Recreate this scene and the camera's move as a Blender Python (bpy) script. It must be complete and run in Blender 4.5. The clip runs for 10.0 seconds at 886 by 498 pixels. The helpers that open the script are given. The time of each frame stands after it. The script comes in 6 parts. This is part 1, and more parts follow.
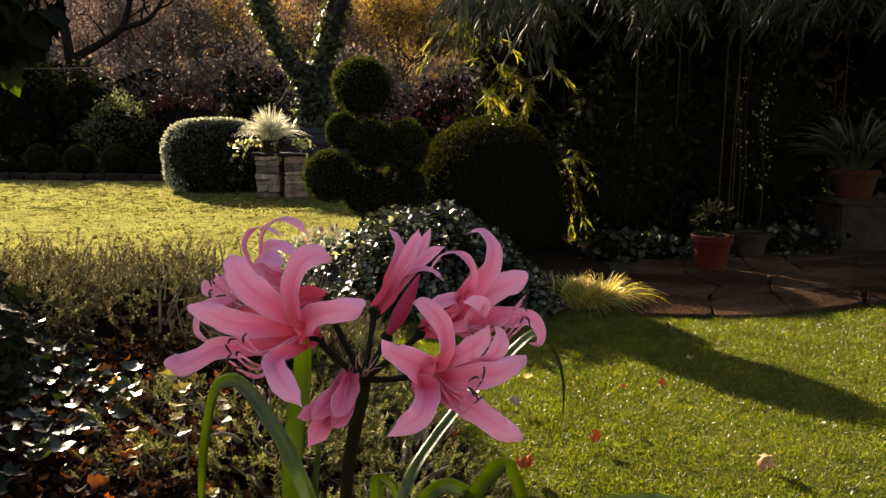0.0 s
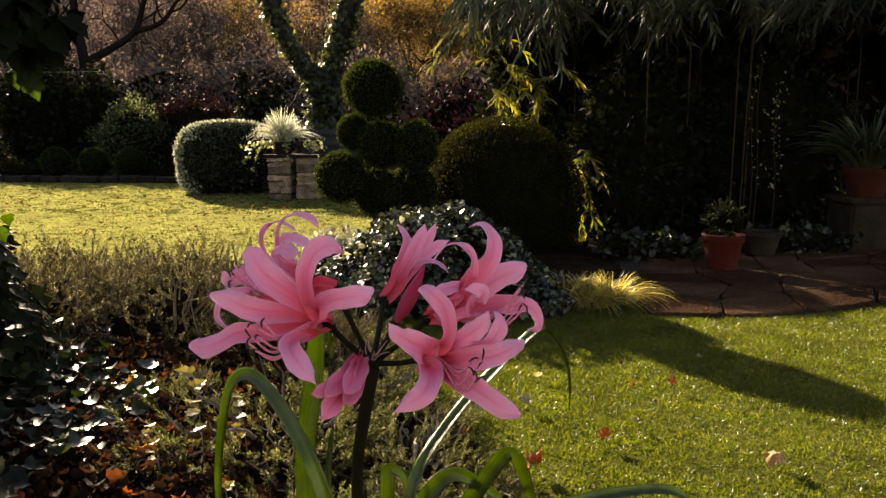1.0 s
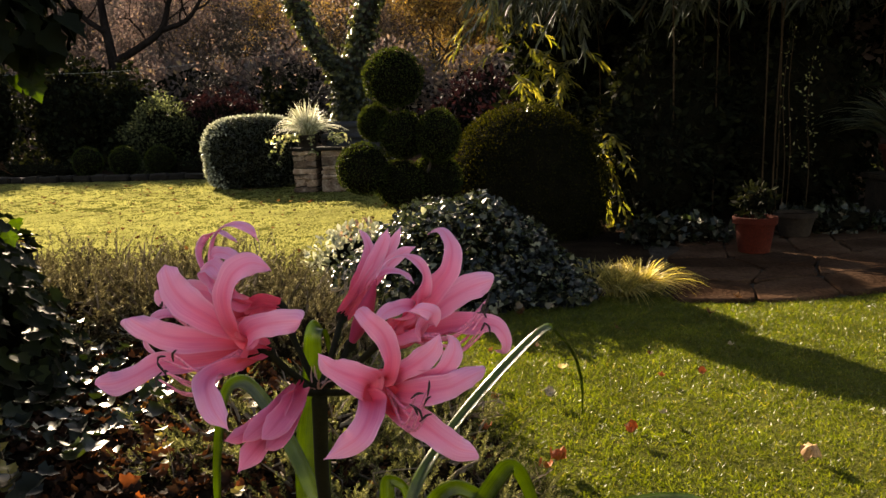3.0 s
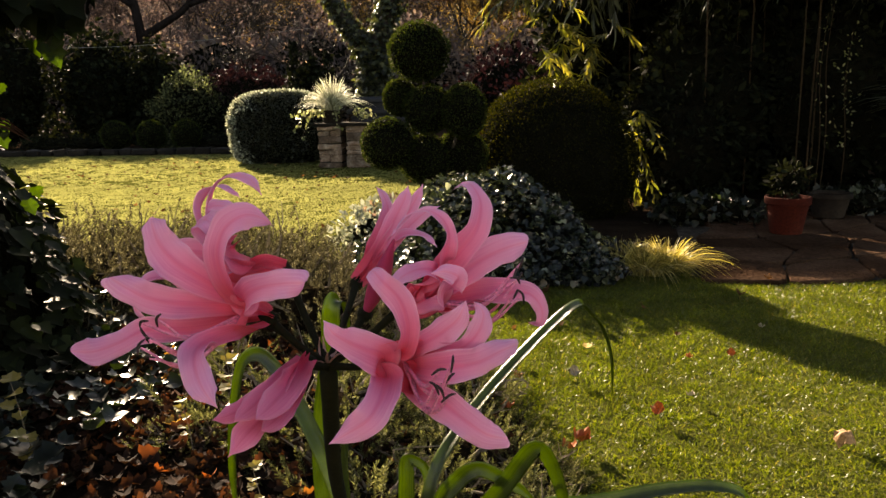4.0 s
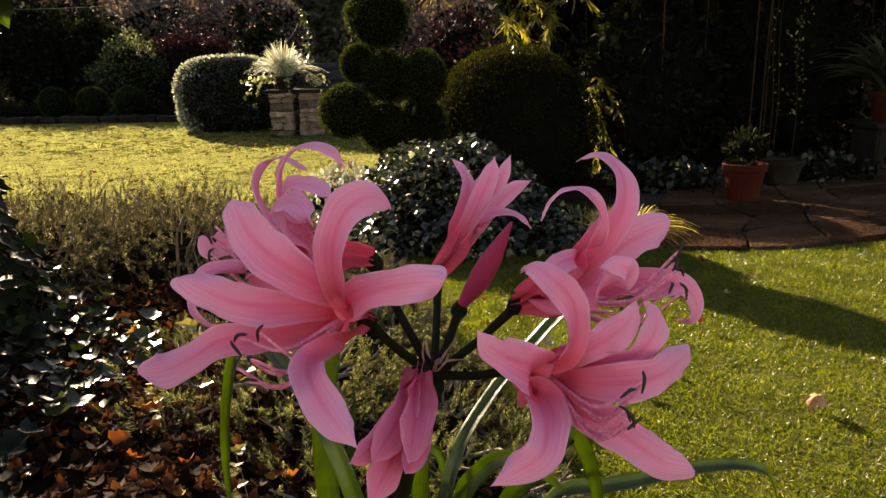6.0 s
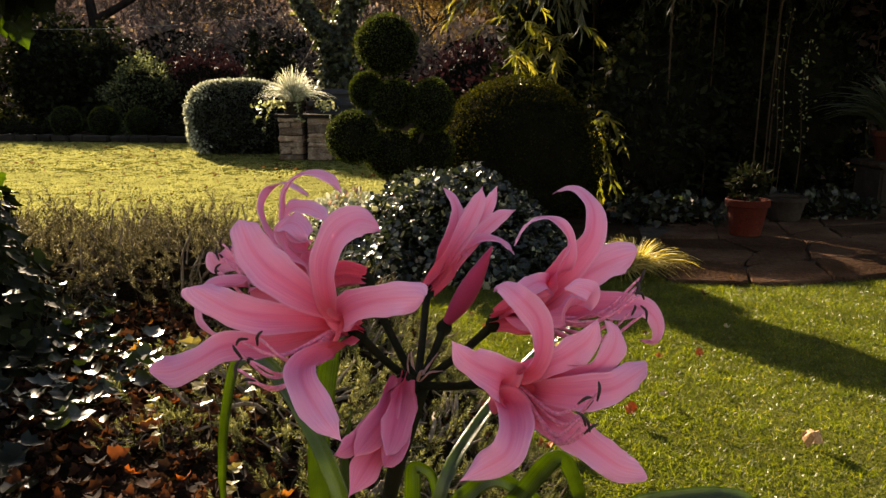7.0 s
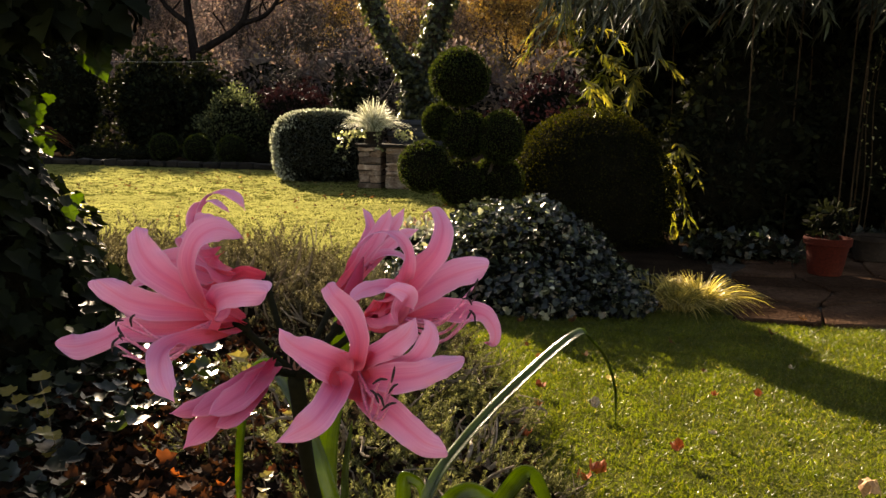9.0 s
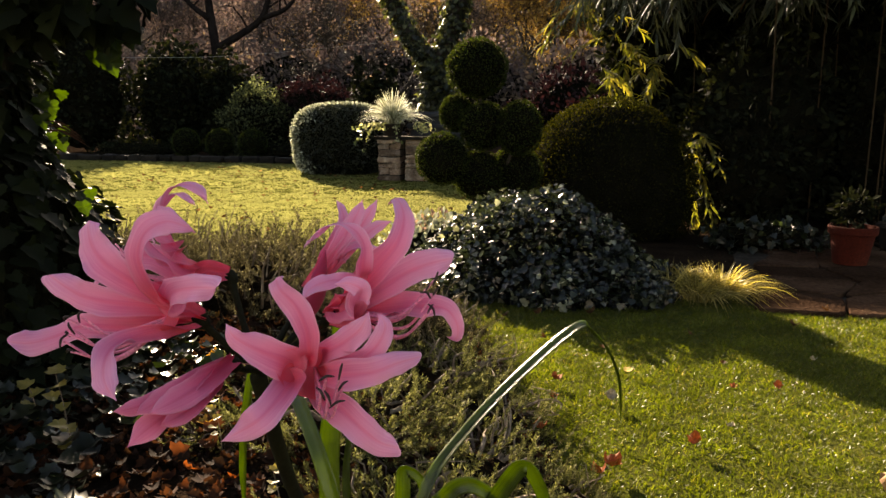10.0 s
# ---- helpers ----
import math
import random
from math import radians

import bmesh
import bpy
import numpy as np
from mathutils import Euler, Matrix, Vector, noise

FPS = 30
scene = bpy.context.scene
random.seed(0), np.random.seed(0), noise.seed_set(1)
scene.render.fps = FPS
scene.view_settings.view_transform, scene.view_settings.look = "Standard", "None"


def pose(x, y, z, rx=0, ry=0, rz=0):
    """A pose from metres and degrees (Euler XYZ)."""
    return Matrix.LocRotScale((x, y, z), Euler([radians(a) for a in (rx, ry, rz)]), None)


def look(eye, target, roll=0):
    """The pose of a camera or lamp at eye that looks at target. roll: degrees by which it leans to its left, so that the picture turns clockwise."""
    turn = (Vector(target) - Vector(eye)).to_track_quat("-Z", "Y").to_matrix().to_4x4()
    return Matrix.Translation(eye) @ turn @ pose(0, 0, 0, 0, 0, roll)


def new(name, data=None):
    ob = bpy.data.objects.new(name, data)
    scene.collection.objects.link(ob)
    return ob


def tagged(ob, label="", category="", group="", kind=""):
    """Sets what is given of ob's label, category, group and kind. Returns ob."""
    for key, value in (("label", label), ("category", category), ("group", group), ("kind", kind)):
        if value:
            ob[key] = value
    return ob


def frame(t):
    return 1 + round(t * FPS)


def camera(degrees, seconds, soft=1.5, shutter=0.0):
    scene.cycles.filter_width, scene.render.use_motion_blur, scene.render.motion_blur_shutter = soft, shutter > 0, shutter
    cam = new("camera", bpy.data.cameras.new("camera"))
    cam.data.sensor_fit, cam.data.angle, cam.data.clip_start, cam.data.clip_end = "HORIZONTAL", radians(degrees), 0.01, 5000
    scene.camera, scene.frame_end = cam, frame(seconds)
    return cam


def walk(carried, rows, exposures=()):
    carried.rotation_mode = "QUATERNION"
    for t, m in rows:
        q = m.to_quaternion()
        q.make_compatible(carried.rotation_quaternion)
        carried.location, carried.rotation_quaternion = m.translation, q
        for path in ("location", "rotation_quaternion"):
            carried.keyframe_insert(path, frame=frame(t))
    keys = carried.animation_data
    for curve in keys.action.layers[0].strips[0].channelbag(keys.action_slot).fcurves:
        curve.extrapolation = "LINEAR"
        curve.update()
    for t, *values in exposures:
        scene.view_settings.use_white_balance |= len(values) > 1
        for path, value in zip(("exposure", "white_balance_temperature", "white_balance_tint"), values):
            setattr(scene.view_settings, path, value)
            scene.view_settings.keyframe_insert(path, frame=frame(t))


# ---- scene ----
cam = camera(62.8, 10.0)
PATH = [
    (0, (0.1078, 0.1391, 1.0529), (0.1028, 2.1143, 0.7388), 0.58),
    (0.5, (0.1108, 0.1152, 1.0554), (0.0791, 2.0921, 0.7541), 0.39),
    (1, (0.1128, 0.1097, 1.0522), (0.0762, 2.0848, 0.7401), 0.25),
    (1.5, (0.1120, 0.1130, 1.0528), (0.0510, 2.0865, 0.7336), -0.05),
    (2, (0.1281, 0.1268, 1.0528), (0.0444, 2.0984, 0.7277), -0.79),
    (2.2, (0.1336, 0.1368, 1.0561), (0.0411, 2.1062, 0.7202), -1.10),
    (3.3, (0.1579, 0.1823, 1.0521), (0.0179, 2.1470, 0.7049), -1.70),
    (3.5, (0.1585, 0.1907, 1.0458), (-0.0030, 2.1512, 0.6846), -1.63),
    (4, (0.1491, 0.2182, 1.0359), (-0.0356, 2.1690, 0.6357), -1.14),
    (4.5, (0.1362, 0.2339, 1.0333), (-0.0664, 2.1814, 0.6259), -0.82),
    (5, (0.1103, 0.2510, 1.0311), (-0.1031, 2.1906, 0.5926), -1.23),
    (5.5, (0.0865, 0.2732, 1.0281), (-0.0249, 2.2090, 0.5381), -1.46),
    (5.7, (0.0766, 0.2764, 1.0317), (0.0019, 2.2124, 0.5354), -1.62),
    (6.8, (0.0710, 0.2495, 1.0321), (0.0336, 2.2037, 0.6079), 0.74),
    (7, (0.0819, 0.2447, 1.0361), (0.0160, 2.2002, 0.6222), 0.54),
    (7.5, (0.1088, 0.2290, 1.0363), (-0.0326, 2.1828, 0.6333), 1.04),
    (8, (0.1265, 0.2152, 1.0400), (-0.0750, 2.1682, 0.6593), 0.94),
    (8.5, (0.1555, 0.2028, 1.0408), (-0.1278, 2.1527, 0.6975), 1.31),
    (9, (0.1872, 0.2004, 1.0388), (-0.0981, 2.1513, 0.7035), 1.09),
    (9.5, (0.2070, 0.2057, 1.0404), (-0.1099, 2.1480, 0.6839), 0.35),
    (10, (0.2143, 0.2158, 1.0374), (-0.1296, 2.1533, 0.6795), 0.37),
]
walk(cam, [(t, look(eye, target, roll)) for t, eye, target, roll in PATH], exposures=[(0.0, 2.22, 9000, 14), (10.0, 2.22, 9000, 14)])

# ---- sky and sun ----
SUN_TO = Vector((-0.55, 0.835, 0.392)).normalized()
world = bpy.data.worlds.new("world")
scene.world = world
world.use_nodes = True
sky = world.node_tree.nodes.new("ShaderNodeTexSky")
sky.sky_type, sky.sun_disc = "NISHITA", False
sky.sun_elevation, sky.sun_rotation = radians(21.4), radians(326.6)
world.node_tree.links.new(sky.outputs[0], world.node_tree.nodes["Background"].inputs[0])
world.node_tree.nodes["Background"].inputs[1].default_value = 0.068
sun = bpy.data.lights.new("sun", "SUN")
sun.energy, sun.angle, sun.color = 5.0, radians(0.6), (1.0, 0.93, 0.82)
new("sun", sun).matrix_world = look((0, 0, 20), Vector((0, 0, 20)) - SUN_TO)


# ---- materials ----
def nodes_of(name):
    m = bpy.data.materials.new(name)
    m.use_nodes = True
    return m, m.node_tree, m.node_tree.nodes["Principled BSDF"]


def ramp(nt, fac, stops):
    r = nt.nodes.new("ShaderNodeValToRGB")
    while len(r.color_ramp.elements) < len(stops):
        r.color_ramp.elements.new(0.5)
    for e, (p, c) in zip(r.color_ramp.elements, stops):
        e.position, e.color = p, (*c, 1)
    nt.links.new(fac, r.inputs[0])
    return r.outputs[0]


def noise_of(nt, scale, detail=4, coord="Object", stretch=(1, 1, 1)):
    tc, mp, n = (nt.nodes.new("ShaderNode" + k) for k in ("TexCoord", "Mapping", "TexNoise"))
    nt.links.new(tc.outputs[coord], mp.inputs[0])
    mp.inputs["Scale"].default_value = stretch
    nt.links.new(mp.outputs[0], n.inputs["Vector"])
    n.inputs["Scale"].default_value, n.inputs["Detail"].default_value = scale, detail
    return n.outputs[0]


def mixed(nt, fac, a, b, mode="MIX"):
    m = nt.nodes.new("ShaderNodeMix")
    m.data_type, m.blend_type = "RGBA", mode
    for sock, v in ((m.inputs[0], fac), (m.inputs[6], a), (m.inputs[7], b)):
        if isinstance(v, (int, float)):
            sock.default_value = v
        elif isinstance(v, tuple):
            sock.default_value = (*v, 1)
        else:
            nt.links.new(v, sock)
    return m.outputs[2]


def bump(nt, p, height, strength, dist=0.01):
    b = nt.nodes.new("ShaderNodeBump")
    b.inputs["Strength"].default_value, b.inputs["Distance"].default_value = strength, dist
    nt.links.new(height, b.inputs["Height"])
    nt.links.new(b.outputs[0], p.inputs["Normal"])


def surface(name, stops, scale, rough=0.8, grain=60, relief=0.4, dist=0.01, metal=0.0, stretch=(1, 1, 1), random_tone=0.0):
    """An opaque surface: a broad and a fine noise for the colour, the fine one also for the relief."""
    m, nt, p = nodes_of(name)
    a, b = noise_of(nt, scale, 5, stretch=stretch), noise_of(nt, grain, 6, stretch=stretch)
    col = ramp(nt, a, stops)
    fine = ramp(nt, b, [(0.3, (0.6, 0.6, 0.6)), (0.7, (1.15, 1.15, 1.15))])
    col = mixed(nt, 1.0, col, fine, "MULTIPLY")
    if random_tone:
        info = nt.nodes.new("ShaderNodeObjectInfo")
        t = 1 - random_tone
        col = mixed(nt, 1.0, col, ramp(nt, info.outputs["Random"], [(0, (t, t, t)), (1, (1 + random_tone, 1 + random_tone * 0.9, 1 + random_tone * 0.7))]), "MULTIPLY")
    nt.links.new(col, p.inputs["Base Color"])
    p.inputs["Roughness"].default_value, p.inputs["Metallic"].default_value = rough, metal
    p.inputs["Specular IOR Level"].default_value = (0.0 if rough > 0.94 else 0.12) if rough > 0.8 else 0.4
    bump(nt, p, b, relief, dist)
    return m


def foliage(name, stops, rough=0.5, shine=0.35, glow=(1.0, 1.0, 0.55), scale=25, gloss=0.4, patch_range=(0.65, 1.25)):
    """Leaves: every leaf has its own tone, light shines through them in part."""
    m, nt, p = nodes_of(name)
    geo = nt.nodes.new("ShaderNodeNewGeometry")
    col = ramp(nt, geo.outputs["Random Per Island"], stops)
    patch = noise_of(nt, scale, 3)
    col = mixed(nt, 1.0, col, ramp(nt, patch, [(0.32, (patch_range[0],) * 3), (0.68, (patch_range[1], patch_range[1], patch_range[1] * 0.96))]), "MULTIPLY")
    nt.links.new(col, p.inputs["Base Color"])
    p.inputs["Roughness"].default_value = rough
    p.inputs["Specular IOR Level"].default_value = gloss
    tr, mix = nt.nodes.new("ShaderNodeBsdfTranslucent"), nt.nodes.new("ShaderNodeMixShader")
    nt.links.new(mixed(nt, 1.0, col, tuple(2.2 * g for g in glow), "MULTIPLY"), tr.inputs[0])
    mix.inputs[0].default_value = shine
    nt.links.new(p.outputs[0], mix.inputs[1])
    nt.links.new(tr.outputs[0], mix.inputs[2])
    nt.links.new(mix.outputs[0], nt.nodes["Material Output"].inputs[0])
    return m


def petal_material(name, deep, main, pale, shine=0.3):
    """Tepals: deep pink at the throat and along the middle, paler at the margins and the tip. UV: x across, y along."""
    m, nt, p = nodes_of(name)
    tc, sep = nt.nodes.new("ShaderNodeTexCoord"), nt.nodes.new("ShaderNodeSeparateXYZ")
    nt.links.new(tc.outputs["UV"], sep.inputs[0])
    along = ramp(nt, sep.outputs[1], [(0.0, deep), (0.25, deep), (0.56, main), (0.98, pale)])
    streak = noise_of(nt, 5, 2, "UV", (2.6, 0.5, 1))
    vein = noise_of(nt, 9, 3, "UV", (6, 0.3, 1))
    across = ramp(nt, sep.outputs[0], [(0.0, (0, 0, 0)), (0.4, (0.08, 0.08, 0.08)), (0.5, (0.35, 0.35, 0.35)), (0.6, (0.08, 0.08, 0.08)), (1.0, (0, 0, 0))])
    margin = ramp(nt, sep.outputs[0], [(0.0, (0.6, 0.6, 0.6)), (0.2, (0.12, 0.12, 0.12)), (0.5, (0, 0, 0)), (0.8, (0.12, 0.12, 0.12)), (1.0, (0.6, 0.6, 0.6))])
    far = ramp(nt, sep.outputs[1], [(0.2, (0, 0, 0)), (0.6, (1, 1, 1))])
    col = mixed(nt, mixed(nt, 1.0, margin, far, "MULTIPLY"), mixed(nt, across, along, deep), tuple(0.8 * c + 0.15 for c in pale))
    col = mixed(nt, 1.0, col, ramp(nt, streak, [(0.3, (0.95, 0.8, 0.9)), (0.7, (1.04, 1.1, 1.06))]), "MULTIPLY")
    col = mixed(nt, 1.0, col, ramp(nt, vein, [(0.3, (0.97, 0.93, 0.95)), (0.7, (1.02, 1.04, 1.03))]), "MULTIPLY")
    nt.links.new(col, p.inputs["Base Color"])
    p.inputs["Roughness"].default_value = 0.5
    p.inputs["Specular IOR Level"].default_value = 0.25
    bump(nt, p, vein, 0.2, 0.002)
    tr, mix = nt.nodes.new("ShaderNodeBsdfTranslucent"), nt.nodes.new("ShaderNodeMixShader")
    nt.links.new(col, tr.inputs[0])
    mix.inputs[0].default_value = shine
    nt.links.new(p.outputs[0], mix.inputs[1])
    nt.links.new(tr.outputs[0], mix.inputs[2])
    nt.links.new(mix.outputs[0], nt.nodes["Material Output"].inputs[0])
    return m


def strap_material(name, dark, light, shine=0.35):
    """Strap leaves: fine veins along the blade. UV: x across, y along."""
    m, nt, p = nodes_of(name)
    vein, patch = noise_of(nt, 8, 3, "UV", (9, 0.3, 1)), noise_of(nt, 30, 4)
    col = mixed(nt, ramp(nt, vein, [(0.3, (0, 0, 0)), (0.7, (1, 1, 1))]), dark, light)
    col = mixed(nt, 1.0, col, ramp(nt, patch, [(0.3, (0.75, 0.75, 0.75)), (0.7, (1.15, 1.15, 1.1))]), "MULTIPLY")
    nt.links.new(col, p.inputs["Base Color"])
    p.inputs["Roughness"].default_value = 0.25
    p.inputs["Specular IOR Level"].default_value = 0.62
    bump(nt, p, vein, 0.3, 0.002)
    tr, mix = nt.nodes.new("ShaderNodeBsdfTranslucent"), nt.nodes.new("ShaderNodeMixShader")
    nt.links.new(mixed(nt, 1.0, col, (5.4, 5.0, 0.5), "MULTIPLY"), tr.inputs[0])
    mix.inputs[0].default_value = shine
    nt.links.new(p.outputs[0], mix.inputs[1])
    nt.links.new(tr.outputs[0], mix.inputs[2])
    nt.links.new(mix.outputs[0], nt.nodes["Material Output"].inputs[0])
    return m


M_SOIL = surface("soil", [(0.3, (0.012, 0.008, 0.006)), (0.7, (0.032, 0.021, 0.014))], 3, 0.97, 40, 0.8, 0.03)
M_TURF = surface("turf", [(0.3, (0.05, 0.055, 0.013)), (0.7, (0.088, 0.088, 0.022))], 1.2, 0.97, 90, 0.5, 0.02)
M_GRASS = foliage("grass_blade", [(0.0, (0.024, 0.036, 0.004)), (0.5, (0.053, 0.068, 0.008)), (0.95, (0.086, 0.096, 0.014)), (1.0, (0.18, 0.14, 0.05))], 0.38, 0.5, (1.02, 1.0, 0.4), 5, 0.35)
# paler, yellower copy of the grass: the low sun is in its colour
M_GRASS_FAR = foliage("sunlit_grass_blade", [(0.0, (0.1, 0.102, 0.043)), (0.5, (0.114, 0.115, 0.051)), (0.95, (0.128, 0.126, 0.06)), (1.0, (0.17, 0.15, 0.085))], 0.7, 0.55, (1.04, 1.03, 0.74), 0.8, 0.04, (0.8, 1.14))
M_BOX = foliage("box_leaf", [(0.0, (0.009, 0.014, 0.005)), (0.6, (0.018, 0.027, 0.008)), (1.0, (0.036, 0.042, 0.013))], 0.7, 0.3, (1, 1, 0.4), 6, 0.06)
# near-black filling of bushes and ivy: their inner shade as a colour
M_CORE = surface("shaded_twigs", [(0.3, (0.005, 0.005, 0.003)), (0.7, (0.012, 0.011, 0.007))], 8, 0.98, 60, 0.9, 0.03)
M_YEW = foliage("yew_leaf", [(0.0, (0.006, 0.007, 0.003)), (0.6, (0.011, 0.012, 0.004)), (1.0, (0.026, 0.024, 0.007))], 0.85, 0.3, (1, 0.97, 0.3), 5, 0.02)
M_HEDGE = foliage("hedge_leaf", [(0.0, (0.009, 0.012, 0.006)), (0.6, (0.013, 0.017, 0.008)), (1.0, (0.03, 0.034, 0.019))], 0.4, 0.15, (1.5, 1.5, 1.2), 4, 0.5)
# ivy as a dark shaded leaf, then a lit copy for sunlit shoots
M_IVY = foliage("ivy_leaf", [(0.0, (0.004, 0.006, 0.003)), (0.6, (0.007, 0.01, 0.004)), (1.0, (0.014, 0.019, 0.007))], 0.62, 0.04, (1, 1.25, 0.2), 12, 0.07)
M_IVY_LIT = foliage("lit_ivy_leaf", [(0.0, (0.009, 0.016, 0.003)), (1.0, (0.016, 0.028, 0.005))], 0.5, 0.5, (1, 1.1, 0.2), 40, 0.2)
M_IVY_GROUND = foliage("creeping_ivy_leaf", [(0.0, (0.004, 0.006, 0.0035)), (0.6, (0.008, 0.011, 0.006)), (0.95, (0.018, 0.023, 0.012)), (1.0, (0.05, 0.055, 0.028))], 0.38, 0.15, (1, 1.3, 0.3), 40, 0.35)
M_IVY_VAR = foliage("variegated_ivy_leaf", [(0.0, (0.005, 0.007, 0.004)), (0.6, (0.01, 0.014, 0.008)), (0.9, (0.024, 0.03, 0.017)), (1.0, (0.32, 0.32, 0.24))], 0.27, 0.3, (1, 1, 0.7), 5, 0.5, (0.45, 1.4))
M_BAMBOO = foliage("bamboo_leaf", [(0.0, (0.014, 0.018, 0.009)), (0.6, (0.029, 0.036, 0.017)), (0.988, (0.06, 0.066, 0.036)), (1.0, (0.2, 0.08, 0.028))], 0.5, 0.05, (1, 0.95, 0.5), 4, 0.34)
# lit copy of the bamboo leaf: sunlight put into a paler yellow-green
M_BAMBOO_LIT = foliage("lit_bamboo_leaf", [(0.0, (0.03, 0.036, 0.009)), (0.6, (0.07, 0.072, 0.016)), (1.0, (0.2, 0.17, 0.05))], 0.35, 0.55, (1.1, 1.08, 0.4), 4, 0.6)
# near-black: under the bamboo the deep shade is in this leaf colour
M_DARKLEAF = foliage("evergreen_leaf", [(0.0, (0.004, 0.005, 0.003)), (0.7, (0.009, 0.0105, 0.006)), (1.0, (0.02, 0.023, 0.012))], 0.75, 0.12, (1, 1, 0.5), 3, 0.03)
M_CULM = surface("bamboo_cane", [(0.3, (0.026, 0.016, 0.009)), (0.7, (0.055, 0.036, 0.02))], 4, 0.85, 70, 0.2)
M_SEDGE = foliage("golden_sedge_blade", [(0.0, (0.07, 0.065, 0.016)), (0.5, (0.16, 0.135, 0.04)), (0.85, (0.28, 0.23, 0.09)), (1.0, (0.5, 0.43, 0.24))], 0.4, 0.5, (1.25, 1.18, 0.7), 4)
M_PALEGRASS = foliage("cream_grass_blade", [(0.0, (0.1, 0.11, 0.06)), (0.5, (0.3, 0.3, 0.21)), (1.0, (0.62, 0.61, 0.52))], 0.4, 0.4, (1, 1, 0.98), 4)
M_HEATHER = foliage("heather_needle", [(0.0, (0.022, 0.018, 0.01)), (0.5, (0.043, 0.038, 0.022)), (0.9, (0.085, 0.076, 0.048)), (1.0, (0.25, 0.225, 0.17))], 0.75, 0.22, (1, 0.97, 0.75), 22, 0.08, (0.2, 1.9))
M_HEATHER_G = foliage("green_heather_needle", [(0.0, (0.026, 0.029, 0.012)), (0.5, (0.062, 0.065, 0.027)), (0.9, (0.125, 0.125, 0.055)), (1.0, (0.26, 0.245, 0.16))], 0.7, 0.25, (1, 0.97, 0.65), 22, 0.12, (0.35, 1.7))
M_TWIG = surface("grey_twig", [(0.3, (0.1, 0.075, 0.055)), (0.7, (0.24, 0.19, 0.15))], 6, 0.85, 90, 0.5)
M_SHOOT = surface("brown_shoot", [(0.3, (0.04, 0.027, 0.017)), (0.7, (0.09, 0.062, 0.04))], 6, 0.9, 90, 0.5)
# heather core, dark so that the gaps between sprigs look shaded
M_HEATHER_GAP = surface("heather_gap_shade", [(0.3, (0.008, 0.006, 0.004)), (0.7, (0.026, 0.018, 0.011))], 14, 0.97, 90, 1.0, 0.03)
M_BARK = surface("bark", [(0.3, (0.025, 0.019, 0.016)), (0.7, (0.075, 0.06, 0.05))], 3, 0.9, 30, 0.9, 0.04, stretch=(1, 1, 0.3))
# darker bark copy: the look against the light is in the colour
M_BARK_BACKLIT = surface("backlit_bark", [(0.3, (0.008, 0.006, 0.006)), (0.7, (0.022, 0.017, 0.016))], 3, 0.97, 30, 0.9, 0.04, stretch=(1, 1, 0.3))
M_STREWN = foliage("strewn_leaf", [(0.0, (0.025, 0.014, 0.008)), (0.7, (0.07, 0.035, 0.016)), (0.94, (0.14, 0.07, 0.03)), (1.0, (0.3, 0.2, 0.1))], 0.8, 0.2, (1, 0.8, 0.5), 30, 0.1)
M_LITTER = foliage("dead_leaf", [(0.0, (0.016, 0.01, 0.008)), (0.55, (0.036, 0.018, 0.013)), (0.9, (0.065, 0.026, 0.014)), (0.975, (0.2, 0.06, 0.02)), (1.0, (0.3, 0.19, 0.05))], 0.85, 0.2, (1, 0.75, 0.4), 30, 0.04)
M_GOLD = foliage("golden_tree_leaf", [(0.0, (0.09, 0.055, 0.022)), (0.5, (0.16, 0.1, 0.034)), (1.0, (0.26, 0.175, 0.05))], 0.6, 0.4, (1, 0.9, 0.5), 0.6)
M_RUSSET = foliage("russet_tree_leaf", [(0.0, (0.06, 0.043, 0.042)), (0.5, (0.12, 0.082, 0.07)), (0.9, (0.17, 0.118, 0.086)), (1.0, (0.2, 0.14, 0.08))], 0.7, 0.35, (1, 0.92, 0.85), 0.6)
M_RED = foliage("dark_red_leaf", [(0.0, (0.012, 0.006, 0.007)), (0.6, (0.021, 0.01, 0.011)), (1.0, (0.03, 0.015, 0.016))], 0.75, 0.1, (1, 0.6, 0.6), 2, 0.1)
M_STONE = surface("wall_stone", [(0.25, (0.15, 0.095, 0.07)), (0.5, (0.27, 0.185, 0.14)), (0.75, (0.42, 0.33, 0.27))], 9, 0.9, 30, 0.9, 0.03, random_tone=0.5)
M_MORTAR = surface("dark_mortar", [(0.3, (0.03, 0.025, 0.02)), (0.7, (0.06, 0.05, 0.042))], 9, 0.95, 60, 0.6)
M_FLAG = surface("flagstone", [(0.25, (0.025, 0.0135, 0.009)), (0.5, (0.046, 0.027, 0.0185)), (0.75, (0.08, 0.05, 0.035))], 2.2, 0.95, 40, 0.7, 0.025, random_tone=0.35)
M_TERRA = surface("terracotta", [(0.25, (0.04, 0.0055, 0.003)), (0.55, (0.062, 0.009, 0.0045)), (0.8, (0.085, 0.02, 0.011))], 4, 0.9, 60, 0.3, 0.006)
# darker, browner terracotta: the raised pot's shade is in the colour
M_TERRA_SHADED = surface("shaded_terracotta", [(0.25, (0.03, 0.007, 0.004)), (0.55, (0.048, 0.012, 0.006)), (0.8, (0.065, 0.02, 0.012))], 4, 0.9, 60, 0.4, 0.006)
